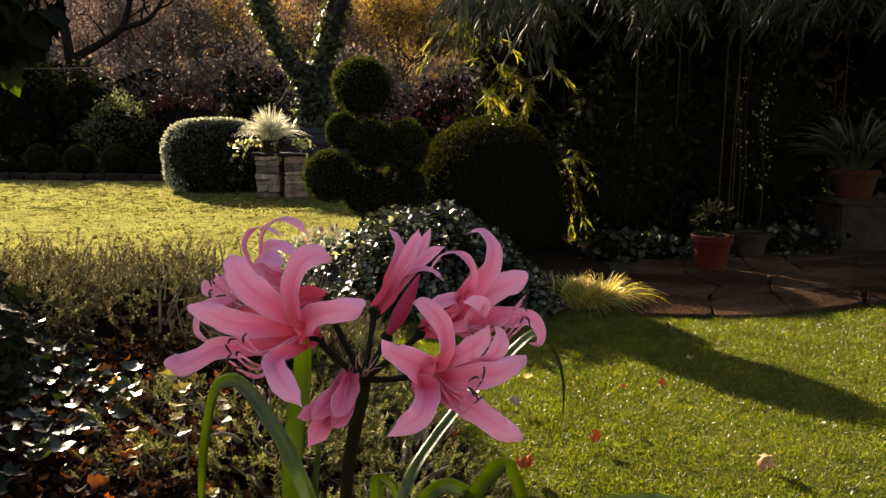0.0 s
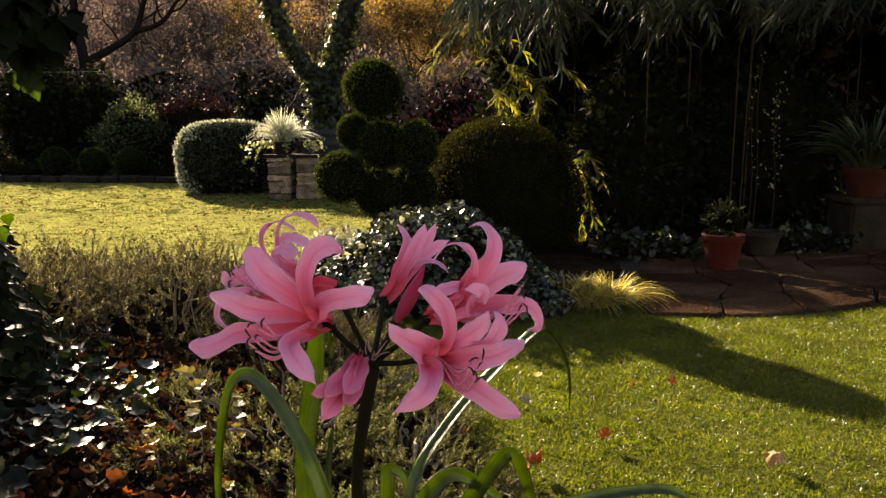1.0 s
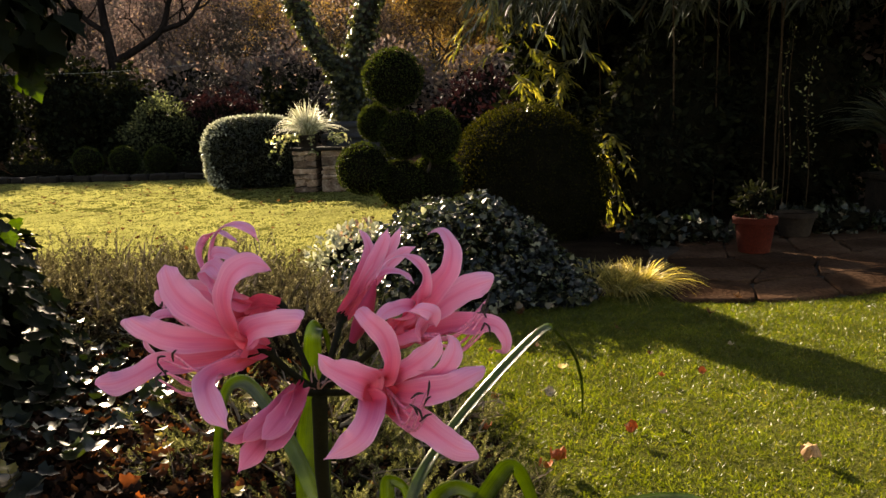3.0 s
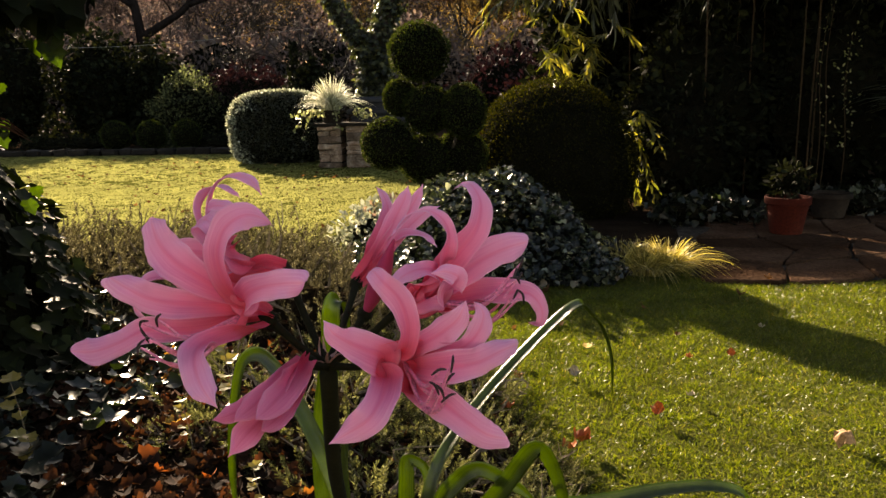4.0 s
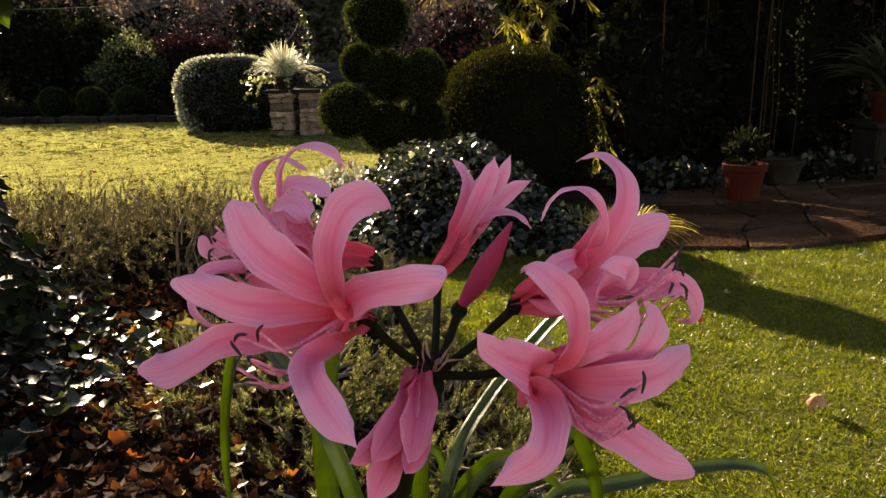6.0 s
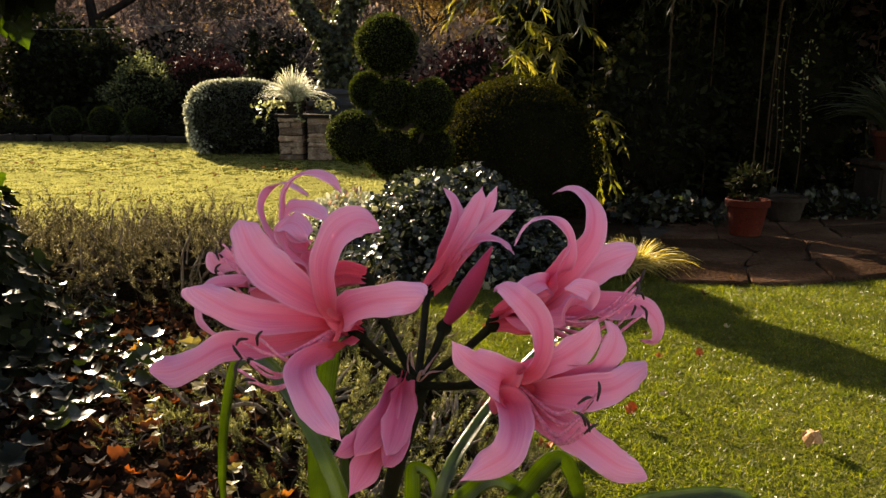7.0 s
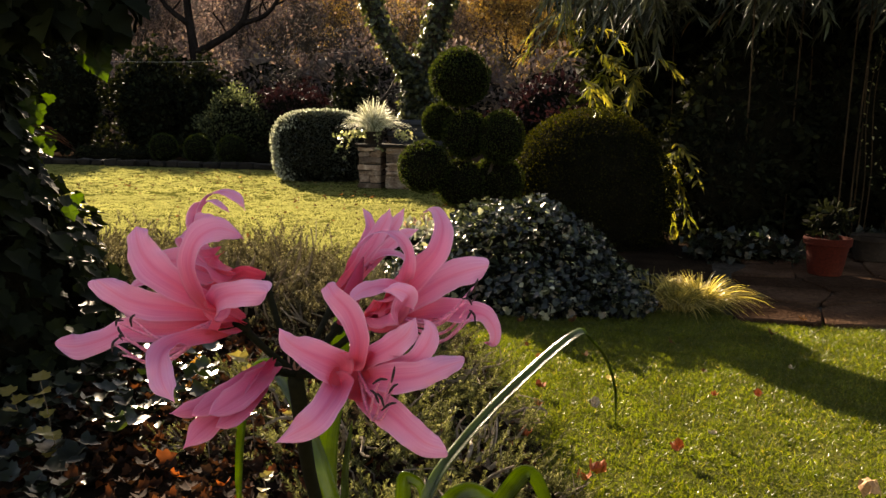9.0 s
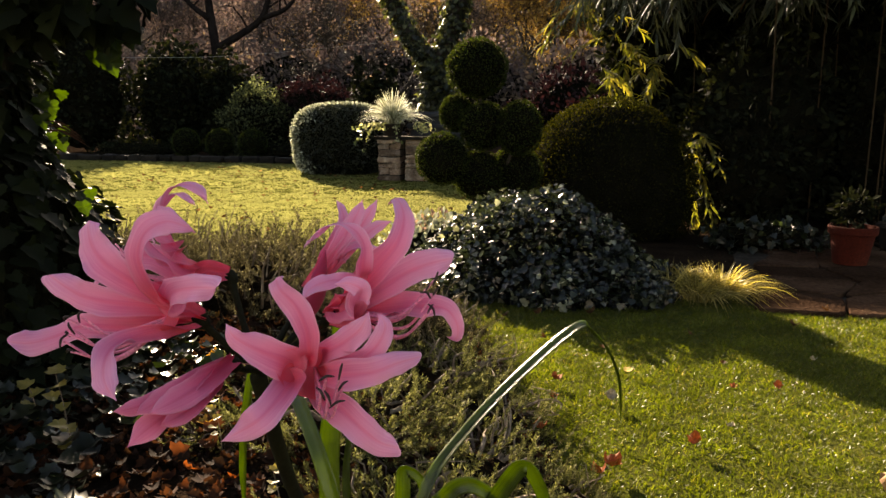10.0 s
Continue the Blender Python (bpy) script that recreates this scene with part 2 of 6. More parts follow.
# brighter ivy copy for the forked tree, sunlight kept in the colour
M_IVY_FAR = foliage("sunlit_ivy_leaf", [(0.0, (0.009, 0.012, 0.005)), (0.6, (0.024, 0.028, 0.01)), (1.0, (0.1, 0.1, 0.045))], 0.4, 0.4, (1, 1, 0.5), 3, 0.35)
M_TRAIL = foliage("cream_ivy_leaf", [(0.0, (0.1, 0.12, 0.05)), (0.6, (0.2, 0.21, 0.11)), (1.0, (0.42, 0.4, 0.26))], 0.5, 0.35, (1, 0.98, 0.7), 6, 0.3)
M_THICKET = foliage("thicket_leaf", [(0.0, (0.036, 0.026, 0.027)), (0.6, (0.076, 0.056, 0.056)), (0.93, (0.12, 0.089, 0.08)), (1.0, (0.19, 0.135, 0.075))], 0.7, 0.3, (1, 0.92, 0.85), 0.6, 0.2)
M_DULLGREEN = foliage("dull_green_leaf", [(0.0, (0.014, 0.018, 0.01)), (0.6, (0.032, 0.038, 0.022)), (1.0, (0.09, 0.1, 0.055))], 0.65, 0.45, (1, 1, 0.7), 2, 0.1)
M_SILVER = foliage("silvery_leaf", [(0.0, (0.08, 0.09, 0.06)), (0.5, (0.2, 0.21, 0.16)), (1.0, (0.5, 0.5, 0.43))], 0.45, 0.2, (1, 1, 0.85), 14, 0.5)
M_GREYPOT = surface("weathered_stoneware", [(0.3, (0.013, 0.009, 0.007)), (0.7, (0.034, 0.025, 0.019))], 5, 0.9, 50, 0.4)
M_COVER = surface("dark_grill_cover", [(0.3, (0.006, 0.008, 0.016)), (0.7, (0.014, 0.018, 0.032))], 5, 0.6, 50, 0.25)
M_ROCK = surface("edging_stone", [(0.3, (0.01, 0.008, 0.007)), (0.7, (0.026, 0.021, 0.018))], 3, 0.9, 30, 0.6, 0.03, random_tone=0.25)
M_CABLE = surface("pale_cable", [(0.3, (0.2, 0.2, 0.2)), (0.7, (0.28, 0.28, 0.28))], 5, 0.7, 50, 0.1)
M_PETAL = petal_material("pink_tepal", (0.89, 0.175, 0.3), (0.89, 0.3, 0.545), (0.92, 0.52, 0.77), 0.5)
M_THROAT = petal_material("rose_throat", (0.91, 0.19, 0.3), (0.91, 0.2, 0.31), (0.92, 0.22, 0.33), 0.62)
M_PETAL_ROSE = petal_material("rose_tepal", (0.66, 0.07, 0.17), (0.82, 0.165, 0.35), (0.88, 0.3, 0.5), 0.4)
M_PETAL_DEEP = petal_material("deep_pink_bud", (0.5, 0.06, 0.17), (0.66, 0.13, 0.34), (0.6, 0.12, 0.3))
M_ANTHER = surface("dark_anther", [(0.3, (0.014, 0.004, 0.006)), (0.7, (0.034, 0.011, 0.014))], 300, 0.6, 900, 0.4, 0.001)
M_FILAMENT = surface("pink_filament", [(0.3, (0.8, 0.2, 0.4)), (0.7, (0.9, 0.34, 0.54))], 200, 0.5, 700, 0.1, 0.001)
M_SCAPE = surface("flower_stalk", [(0.3, (0.005, 0.005, 0.002)), (0.7, (0.012, 0.011, 0.004))], 40, 0.86, 300, 0.2, 0.002)
M_BRACT = surface("dry_bract", [(0.3, (0.22, 0.09, 0.1)), (0.7, (0.4, 0.22, 0.2))], 90, 0.7, 400, 0.3, 0.002)
M_STRAP = strap_material("strap_leaf", (0.02, 0.034, 0.009), (0.05, 0.07, 0.02), 0.45)
M_FAR = surface("far_woods", [(0.3, (0.04, 0.032, 0.033)), (0.5, (0.085, 0.065, 0.06)), (0.7, (0.15, 0.11, 0.085))], 0.5, 1.0, 2.5, 0.6, 0.5)
M_PLASTER = surface("pale_bounce_wall", [(0.3, (0.36, 0.36, 0.36)), (0.7, (0.44, 0.44, 0.44))], 1.5, 0.9, 60, 0.4, 0.01)


# ---- mesh helpers ----
def np_mesh(name, verts, faces, material, uvs=None, smooth=False):
    """A mesh from arrays: verts (n, 3) and a list of face arrays (m, k)."""
    me = bpy.data.meshes.new(name)
    verts = np.asarray(verts, dtype=np.float32)
    faces = [np.asarray(f, dtype=np.int32) for f in faces if len(f)]
    loops = np.concatenate([f.ravel() for f in faces])
    sizes = np.concatenate([np.full(len(f), f.shape[1], dtype=np.int32) for f in faces])
    me.vertices.add(len(verts))
    me.vertices.foreach_set("co", verts.ravel())
    me.loops.add(len(loops))
    me.loops.foreach_set("vertex_index", loops)
    me.polygons.add(len(sizes))
    me.polygons.foreach_set("loop_start", np.concatenate([[0], np.cumsum(sizes)[:-1]]).astype(np.int32))
    me.polygons.foreach_set("use_smooth", np.full(len(sizes), smooth))
    me.update(calc_edges=True)
    me.validate()
    if uvs is not None:
        layer = me.uv_layers.new(name="UVMap")
        layer.data.foreach_set("uv", np.asarray(uvs, dtype=np.float32)[loops].ravel())
    me.materials.append(material)
    return me


def np_part(name, data, material, parent=None, label="", uvs=None, smooth=False):
    ob = new(name, np_mesh(name, data[0], data[1], material, uvs, smooth))
    if parent:
        ob.parent = parent
    return tagged(ob, label)


def part(name, bm, material, parent=None, label="", smooth=False):
    me = bpy.data.meshes.new(name)
    bm.to_mesh(me)
    bm.free()
    me.materials.append(material)
    me.polygons.foreach_set("use_smooth", [smooth] * len(me.polygons))
    ob = new(name, me)
    if parent:
        ob.parent = parent
    return tagged(ob, label)


def thing(name, at, label, category, group="", kind=""):
    ob = new(name)
    ob.location = at
    ob.empty_display_size = 0.05
    return tagged(ob, label, category, group, kind)


def join(*pieces):
    """Joins (verts, faces) pieces into one."""
    vs, fs, n = [], [], 0
    for v, f in pieces:
        vs.append(np.asarray(v))
        fs += [np.asarray(a) + n for a in f if len(a)]
        n += len(v)
    return np.concatenate(vs), fs


def unit(a):
    return a / np.maximum(np.linalg.norm(a, axis=-1, keepdims=True), 1e-9)


def scatter(template, at, ways, normals, sizes, widths=None):
    """Copies of a leaf (its length along y, its upper side z) at places, along ways, with sizes."""
    tv, tf = template
    y = unit(np.asarray(ways, dtype=float))
    x = unit(np.cross(y, np.asarray(normals, dtype=float)))
    z = np.cross(x, y)
    s = np.asarray(sizes, dtype=float)
    w = s if widths is None else np.asarray(widths, dtype=float)
    n, m = len(at), len(tv)
    v = (np.asarray(at)[:, None] + tv[None, :, 0, None] * x[:, None] * w[:, None, None]
         + tv[None, :, 1, None] * y[:, None] * s[:, None, None] + tv[None, :, 2, None] * z[:, None] * s[:, None, None])
    off = (np.arange(n) * m)[:, None, None]
    return v.reshape(-1, 3), [(np.asarray(f)[None] + off).reshape(-1, len(f[0])) for f in tf]


def arr(*rows):
    return np.array(rows, dtype=float)


# leaf shapes, one long
OVAL = (arr((0, 0, 0), (0.22, 0.3, 0.06), (0.24, 0.62, 0.05), (0, 1, -0.05), (-0.24, 0.62, 0.05), (-0.22, 0.3, 0.06), (0, 0.5, 0.0)),
        [[(0, 1, 6), (1, 2, 6), (2, 3, 6), (3, 4, 6), (4, 5, 6), (5, 0, 6)]])
CHIP = (arr((0, 0, 0), (0.3, 0.5, 0.08), (0, 1, 0), (-0.3, 0.5, 0.08)), [[(0, 1, 2), (0, 2, 3)]])
BLADE = (arr((-0.5, 0, 0), (0.5, 0, 0), (0.42, 0.5, 0.0), (-0.42, 0.5, 0.0), (0, 1, -0.12)), [[(0, 1, 2, 3)], [(3, 2, 4)]])
LANCE = (arr((0, 0, 0), (0.5, 0.25, 0.02), (0, 0.27, -0.01), (-0.5, 0.25, 0.02), (0.42, 0.6, -0.03), (0, 0.62, -0.06), (-0.42, 0.6, -0.03), (0, 1, -0.2)),
         [[(0, 1, 2), (0, 2, 3), (4, 7, 5), (5, 7, 6)], [(1, 4, 5, 2), (2, 5, 6, 3)]])
LOBED = (arr((0, 0, 0), (0.3, -0.08, 0.02), (0.56, 0.12, 0.03), (0.41, 0.32, 0.0), (0.44, 0.54, 0.05), (0.26, 0.64, 0.0), (0, 1, -0.08),
             (-0.26, 0.64, 0.0), (-0.44, 0.54, 0.05), (-0.41, 0.32, 0.0), (-0.56, 0.12, 0.03), (-0.3, -0.08, 0.02), (0, 0.34, -0.03)),
         [[(i, (i + 1) % 12, 12) for i in range(12)]])


def curled(template, amount):
    v = template[0].copy()
    v[:, 2] += amount * (v[:, 0] ** 2 * 2 + (v[:, 1] - 0.4) ** 2)
    return v, template[1]


def spline(points, n):
    """A smooth line through the points."""
    p = np.asarray(points, dtype=float)
    p = np.vstack([2 * p[0] - p[1], p, 2 * p[-1] - p[-2]])
    d = np.cumsum(np.concatenate([[0], np.sqrt(np.linalg.norm(np.diff(p, axis=0), axis=1)) + 1e-6]))
    out = []
    for t in np.linspace(d[1], d[-2], n):
        i = min(max(np.searchsorted(d, t) - 1, 1), len(p) - 3)
        t0, t1, t2, t3 = d[i - 1:i + 3]
        a1 = (t1 - t) / (t1 - t0) * p[i - 1] + (t - t0) / (t1 - t0) * p[i]
        a2 = (t2 - t) / (t2 - t1) * p[i] + (t - t1) / (t2 - t1) * p[i + 1]
        a3 = (t3 - t) / (t3 - t2) * p[i + 1] + (t - t2) / (t3 - t2) * p[i + 2]
        b1 = (t2 - t) / (t2 - t0) * a1 + (t - t0) / (t2 - t0) * a2
        b2 = (t3 - t) / (t3 - t1) * a2 + (t - t1) / (t3 - t1) * a3
        out.append((t2 - t) / (t2 - t1) * b1 + (t - t1) / (t2 - t1) * b2)
    return np.array(out)


def frames_along(line, first_normal):
    """Tangents, and normals carried along the line without twist."""
    t = unit(np.gradient(line, axis=0))
    n = np.zeros_like(line)
    cur = np.asarray(first_normal, dtype=float)
    for i in range(len(line)):
        cur = cur - t[i] * np.dot(cur, t[i])
        cur = cur / max(np.linalg.norm(cur), 1e-9)
        n[i] = cur
    return t, n


def tube(points, radii, sides=8, steps=12, ends=True):
    """A round stalk along a smooth line; radii along it."""
    line = spline(points, steps)
    t, n = frames_along(line, (0.31, 0.87, 0.38))
    b = np.cross(t, n)
    r = np.interp(np.linspace(0, 1, steps), np.linspace(0, 1, len(radii)), radii)
    a = np.linspace(0, 2 * np.pi, sides, endpoint=False)
    v = (line[:, None] + r[:, None, None] * (np.cos(a)[None, :, None] * n[:, None] + np.sin(a)[None, :, None] * b[:, None])).reshape(-1, 3)
    i, j = np.meshgrid(np.arange(steps - 1), np.arange(sides), indexing="ij")
    k = (j + 1) % sides
    quads = np.stack([i * sides + j, i * sides + k, (i + 1) * sides + k, (i + 1) * sides + j], -1).reshape(-1, 4)
    faces = [quads]
    if ends:
        faces += [np.arange(sides)[::-1][None], (np.arange(sides) + (steps - 1) * sides)[None]]
    return v, faces


def ribbon(points, widths, first_normal, steps=18, across=7, cup=0.15, thick=0.0007, wave=0.0, fold=0.0, seed=0, twist=0.0, stations=None, cup_at=None, cups=None, normals=None, ragged=0.0, slant=0.0):
    """A blade of some thickness along a smooth line: verts, faces and uvs. cup: how far the margins rise; wave: ripples in them."""
    rng = np.random.default_rng(seed)
    line = spline(points, steps)
    if normals is None:
        t, n = frames_along(line, first_normal)
    else:
        t = unit(np.gradient(line, axis=0))
        n = unit(normals - t * (normals * t).sum(1, keepdims=True))
    s = np.linspace(0, 1, steps)
    b = np.cross(t, n)
    turn = (twist * s ** 1.5)[:, None]
    n, b = n * np.cos(turn) + b * np.sin(turn), b * np.cos(turn) - n * np.sin(turn)
    w = np.interp(s, np.linspace(0, 1, len(widths)) if stations is None else stations, widths)
    u = np.linspace(-1, 1, across)
    ph = rng.uniform(0, 6.28, 2)
    ripple = wave * np.stack([np.sin(s * 13 + ph[0]) + 0.5 * np.sin(s * 29 + ph[1]), np.sin(s * 15 + ph[1]) + 0.5 * np.sin(s * 25 + ph[0])], 1)
    if cups is not None:
        cup = np.interp(s, cup_at, cups)[:, None]
        ripple = ripple * (s ** 1.3)[:, None] + wave * 0.45 * (s ** 3)[:, None] * np.sin(s * 41 + ph[::-1, None]).T
    lift = cup * w[:, None] * u[None] ** 2 + fold * w[:, None] * np.abs(u)[None]
    edge = np.abs(u) ** 2.2
    lift = lift + w[:, None] * edge[None] * np.where(u[None] < 0, ripple[:, :1], ripple[:, 1:])
    half = 0.5 * w[:, None] * u[None]
    if ragged:
        # each margin swells and narrows on its own
        uneven = ragged * np.stack([np.sin(s * 9 + q) + 0.6 * np.sin(s * 21 + 2 * q) + 0.3 * np.sin(s * 47 + 3 * q) for q in rng.uniform(0, 6.28, 2)], 1) * (s ** 0.7)[:, None]
        half = half * (1 + np.abs(u)[None] * np.where(u[None] < 0, uneven[:, :1], uneven[:, 1:]))
    mid = line[:, None] + half[..., None] * b[:, None] + lift[..., None] * n[:, None]
    if slant:
        # the end is cut askew, with a small point at one corner
        k = np.clip((s - 0.8) / 0.2, 0, 1)[:, None] ** 2
        mid = mid + (k * slant * w[:, None] * (0.5 * u + 0.35 * np.sign(slant) * np.maximum(u * np.sign(slant), 0) ** 4 - 0.12 * np.cos(u * 7))[None])[..., None] * t[:, None]
    th = thick * (1 - 0.6 * np.abs(u))[None, :, None]
    v = np.concatenate([(mid + th * n[:, None]).reshape(-1, 3), (mid - th * n[:, None]).reshape(-1, 3)])
    i, j = np.meshgrid(np.arange(steps - 1), np.arange(across - 1), indexing="ij")
    q = np.stack([i * across + j, i * across + j + 1, (i + 1) * across + j + 1, (i + 1) * across + j], -1).reshape(-1, 4)
    m = steps * across
    rim = np.concatenate([np.arange(across), np.arange(1, steps) * across + across - 1, (steps - 1) * across + np.arange(across - 2, -1, -1), np.arange(steps - 2, 0, -1) * across])
    nx = np.roll(rim, -1)
    sides = np.stack([rim, rim + m, nx + m, nx], -1)
    uv = np.stack(np.broadcast_arrays((u[None] + 1) / 2, s[:, None]), -1).reshape(-1, 2)
    return v, [q, q[:, ::-1] + m, sides], np.concatenate([uv, uv])


def lathe(profile, sides=32):
    """A turned body from (radius, height) rings, closed where the radius is 0."""
    p = np.asarray(profile, dtype=float)
    a = np.linspace(0, 2 * np.pi, sides, endpoint=False)
    v = np.stack([p[:, 0, None] * np.cos(a), p[:, 0, None] * np.sin(a), np.broadcast_to(p[:, 1, None], (len(p), sides))], -1).reshape(-1, 3)
    i, j = np.meshgrid(np.arange(len(p) - 1), np.arange(sides), indexing="ij")
    k = (j + 1) % sides
    return v, [np.stack([i * sides + j, i * sides + k, (i + 1) * sides + k, (i + 1) * sides + j], -1).reshape(-1, 4)]


def sphere_points(n, rng):
    v = unit(rng.normal(size=(n, 3)))
    return v


def lumpy(radii, rng, bumps=0.08, rings=14, sides=22, power=2.0):
    """A closed uneven body; power over 2 makes it boxy."""
    th = np.linspace(0, np.pi, rings)
    ph = np.linspace(0, 2 * np.pi, sides, endpoint=False)
    d = np.stack([np.sin(th)[:, None] * np.cos(ph), np.sin(th)[:, None] * np.sin(ph), np.broadcast_to(np.cos(th)[:, None], (rings, sides))], -1).reshape(-1, 3)
    k = (np.abs(d) ** power).sum(1, keepdims=True) ** (1 / power)
    d = d / k * (1 + bumps * rng.uniform(-1, 1, (len(d), 1)))
    v = d * np.asarray(radii)
    i, j = np.meshgrid(np.arange(rings - 1), np.arange(sides), indexing="ij")
    q = np.stack([i * sides + j, (i + 1) * sides + j, (i + 1) * sides + (j + 1) % sides, i * sides + (j + 1) % sides], -1).reshape(-1, 4)
    return v, [q]


def shell(radii, n, rng, power=2.0, depth=0.12, low=-1.0, bumps=0.05):
    """Places and outward ways in the outer skin of a rounded body."""
    d = sphere_points(int(n * 1.6), rng)
    d = d[d[:, 2] > low][:n]
    k = (np.abs(d) ** power).sum(1, keepdims=True) ** (1 / power)
    p = d / k
    wob = 1 + bumps * (np.sin(d[:, :1] * 7 + 1) * np.sin(d[:, 1:2] * 6 + 2) + np.sin(d[:, 2:] * 8))
    p = p * np.asarray(radii) * wob * (1 - depth * rng.random((len(d), 1)) ** 1.5)
    out = unit(p / np.asarray(radii) ** 2 * np.linalg.norm(radii))
    return p, out


def clipped_body(radii, n, size, rng, template=CHIP, power=2.0, depth=0.1, low=-1.0, spread=0.9, bumps=0.05, align=0.6, rise=0.0):
    """The leaves of a clipped bush, standing outward."""
    p, out = shell(radii, n, rng, power, depth, low, bumps)
    way = unit(out + spread * rng.normal(size=p.shape))
    nor = unit(out * align + (0, 0, rise) + rng.normal(size=p.shape))
    return scatter(template, p, way, nor, size * rng.uniform(0.6, 1.4, len(p)))


# ---- ground ----
BED = [(0.6, -3.0), (0.45, 0.4), (0.33, 1.3), (0.28, 1.75), (0.22, 2.14), (0.11, 2.64), (-0.04, 3.16), (-0.44, 3.93), (-0.8, 4.4), (-2.2, 4.9), (-9.0, 5.2)]


def bed_edge(y):
    """How far right the planting bed reaches at y."""
    return np.interp(y, [b[1] for b in BED], [b[0] for b in BED])


def ground_height(x, y):
    x, y = np.asarray(x, dtype=float), np.asarray(y, dtype=float)
    inside = np.clip((bed_edge(y) - x) / 0.9, 0, 1)
    away = np.clip((4.6 - y) / 1.8, 0, 1) * np.clip((y + 3) / 1.5, 0, 1)
    k = inside * away
    return 0.2 * k * k * (3 - 2 * k)


def axis_points(near, far, lo, hi, step, grow):
    a = list(np.arange(lo, hi + 1e-6, step))
    s = step
    while a[-1] < far:
        s *= grow
        a.append(a[-1] + s)
    s = step
    while a[0] > near:
        s *= grow
        a.insert(0, a[0] - s)
    return np.array(a)


def build_ground():
    xs, ys = axis_points(-900, 900, -4, 4, 0.1, 1.25), axis_points(-900, 900, -1, 7, 0.1, 1.25)
    gx, gy = np.meshgrid(xs, ys, indexing="ij")
    gz = ground_height(gx, gy)
    v = np.stack([gx, gy, gz], -1).reshape(-1, 3)
    i, j = np.meshgrid(np.arange(len(xs) - 1), np.arange(len(ys) - 1), indexing="ij")
    n = len(ys)
    q = np.stack([i * n + j, (i + 1) * n + j, (i + 1) * n + j + 1, i * n + j + 1], -1).reshape(-1, 4)
    c = v[q].mean(1)
    me = np_mesh("ground", v, [q], M_TURF, smooth=True)
    me.materials.append(M_SOIL)
    soil = ((c[:, 0] < bed_edge(c[:, 1])) & (c[:, 1] < 4.6) & (c[:, 1] > -1.2 + 0.3 * np.sin(c[:, 0] * 2)) & (c[:, 0] > -3.8 + 0.3 * np.sin(c[:, 1] * 2))) | ((c[:, 1] > 15.4) & (c[:, 1] < 60)) | ((c[:, 0] > 1.0) & (c[:, 1] > 5.6) & (c[:, 1] < 14)) | ((c[:, 0] > -0.3) & (c[:, 1] > 4.7) & (c[:, 1] < 9))
    me.polygons.foreach_set("material_index", soil.astype(np.int32))
    tagged(new("ground", me), "flat garden ground of turf and dark bed soil", "ground", kind="structure")


build_ground()
rng = np.random.default_rng(5)


def on_lawn(x, y):
    ok = (x > bed_edge(y) + 0.0) | (y > 4.75 + 0.1 * np.sin(x * 3)) | (y < -1.25) | (x < -3.9)
    mound = ((x - 0.04) / 0.88) ** 2 + ((y - 4.87) / 0.7) ** 2 < 1
    paved = (x > 1.25) & (y > 4.3 + 0.42 * np.clip(x - 2.0, 0, 9) ** 1.3)
    shrubs = (x > -0.3) & (y > 5.3)
    return ok & ~mound & ~paved & ~shrubs


def grass(name, n, x0, x1, y0, y1, size, width, lean, seed, hole=None, material=M_GRASS):
    r = np.random.default_rng(seed)
    # tufts of some blades each
    per = 14
    tx, ty = np.repeat(r.uniform(x0, x1, n // per), per), np.repeat(r.uniform(y0, y1, n // per), per)
    tuft_tall = np.repeat(r.uniform(0.55, 1.5, n // per) ** 1.3, per)
    n = len(tx)
    dx, dy = r.normal(0, size * 1.5, n), r.normal(0, size * 1.5, n)
    x, y = tx + dx, ty + dy
    k = on_lawn(x, y)
    if hole:
        k &= ~((x > hole[0]) & (x < hole[1]) & (y > hole[2]))
    # worn, thinner spots
    thin = np.sin(x * 2.3 + 1) * np.sin(y * 1.9) + 0.5 * np.sin(x * 7 + y * 5)
    k &= r.random(n) < np.clip(0.95 - 0.15 * thin, 0.5, 1)
    x, y, dx, dy, tuft_tall = x[k], y[k], 0.45 * dx[k] / size, 0.45 * dy[k] / size, tuft_tall[k]
    m = len(x)
    way = np.stack([r.normal(0, lean * 0.7, m) + 0.5 * dx, r.normal(0, lean * 0.7, m) + 0.5 * dy, np.ones(m)], 1)
    nor = np.stack([r.normal(size=m), r.normal(size=m), 0.2 * np.ones(m)], 1)
    tall = size * r.uniform(0.5, 1.2, m) * tuft_tall
    at = np.stack([x, y, ground_height(x, y) - 0.002], 1)
    return np_part(name, scatter(BLADE, at, way, nor, tall, width * r.uniform(0.6, 1.4, m)), material)


tagged(grass("lawn_grass", 560000, -0.6, 3.6, 1.2, 5.4, 0.0175, 0.0026, 1.3, 11), "short green lawn grass lit from behind by low sun", "grass", kind="stuff")
tagged(grass("side_lawn_grass", 60000, -9, 9, -6, 4.6, 0.04, 0.01, 0.6, 13, (-0.6, 3.6, 1.2)), "short lawn grass round the planting bed", "grass", kind="stuff")
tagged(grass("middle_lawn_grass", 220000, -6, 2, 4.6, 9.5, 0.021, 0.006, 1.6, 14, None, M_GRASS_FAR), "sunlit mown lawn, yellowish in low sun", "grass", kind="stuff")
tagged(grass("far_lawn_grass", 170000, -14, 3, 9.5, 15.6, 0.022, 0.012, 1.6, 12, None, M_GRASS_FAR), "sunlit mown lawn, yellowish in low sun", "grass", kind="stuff")


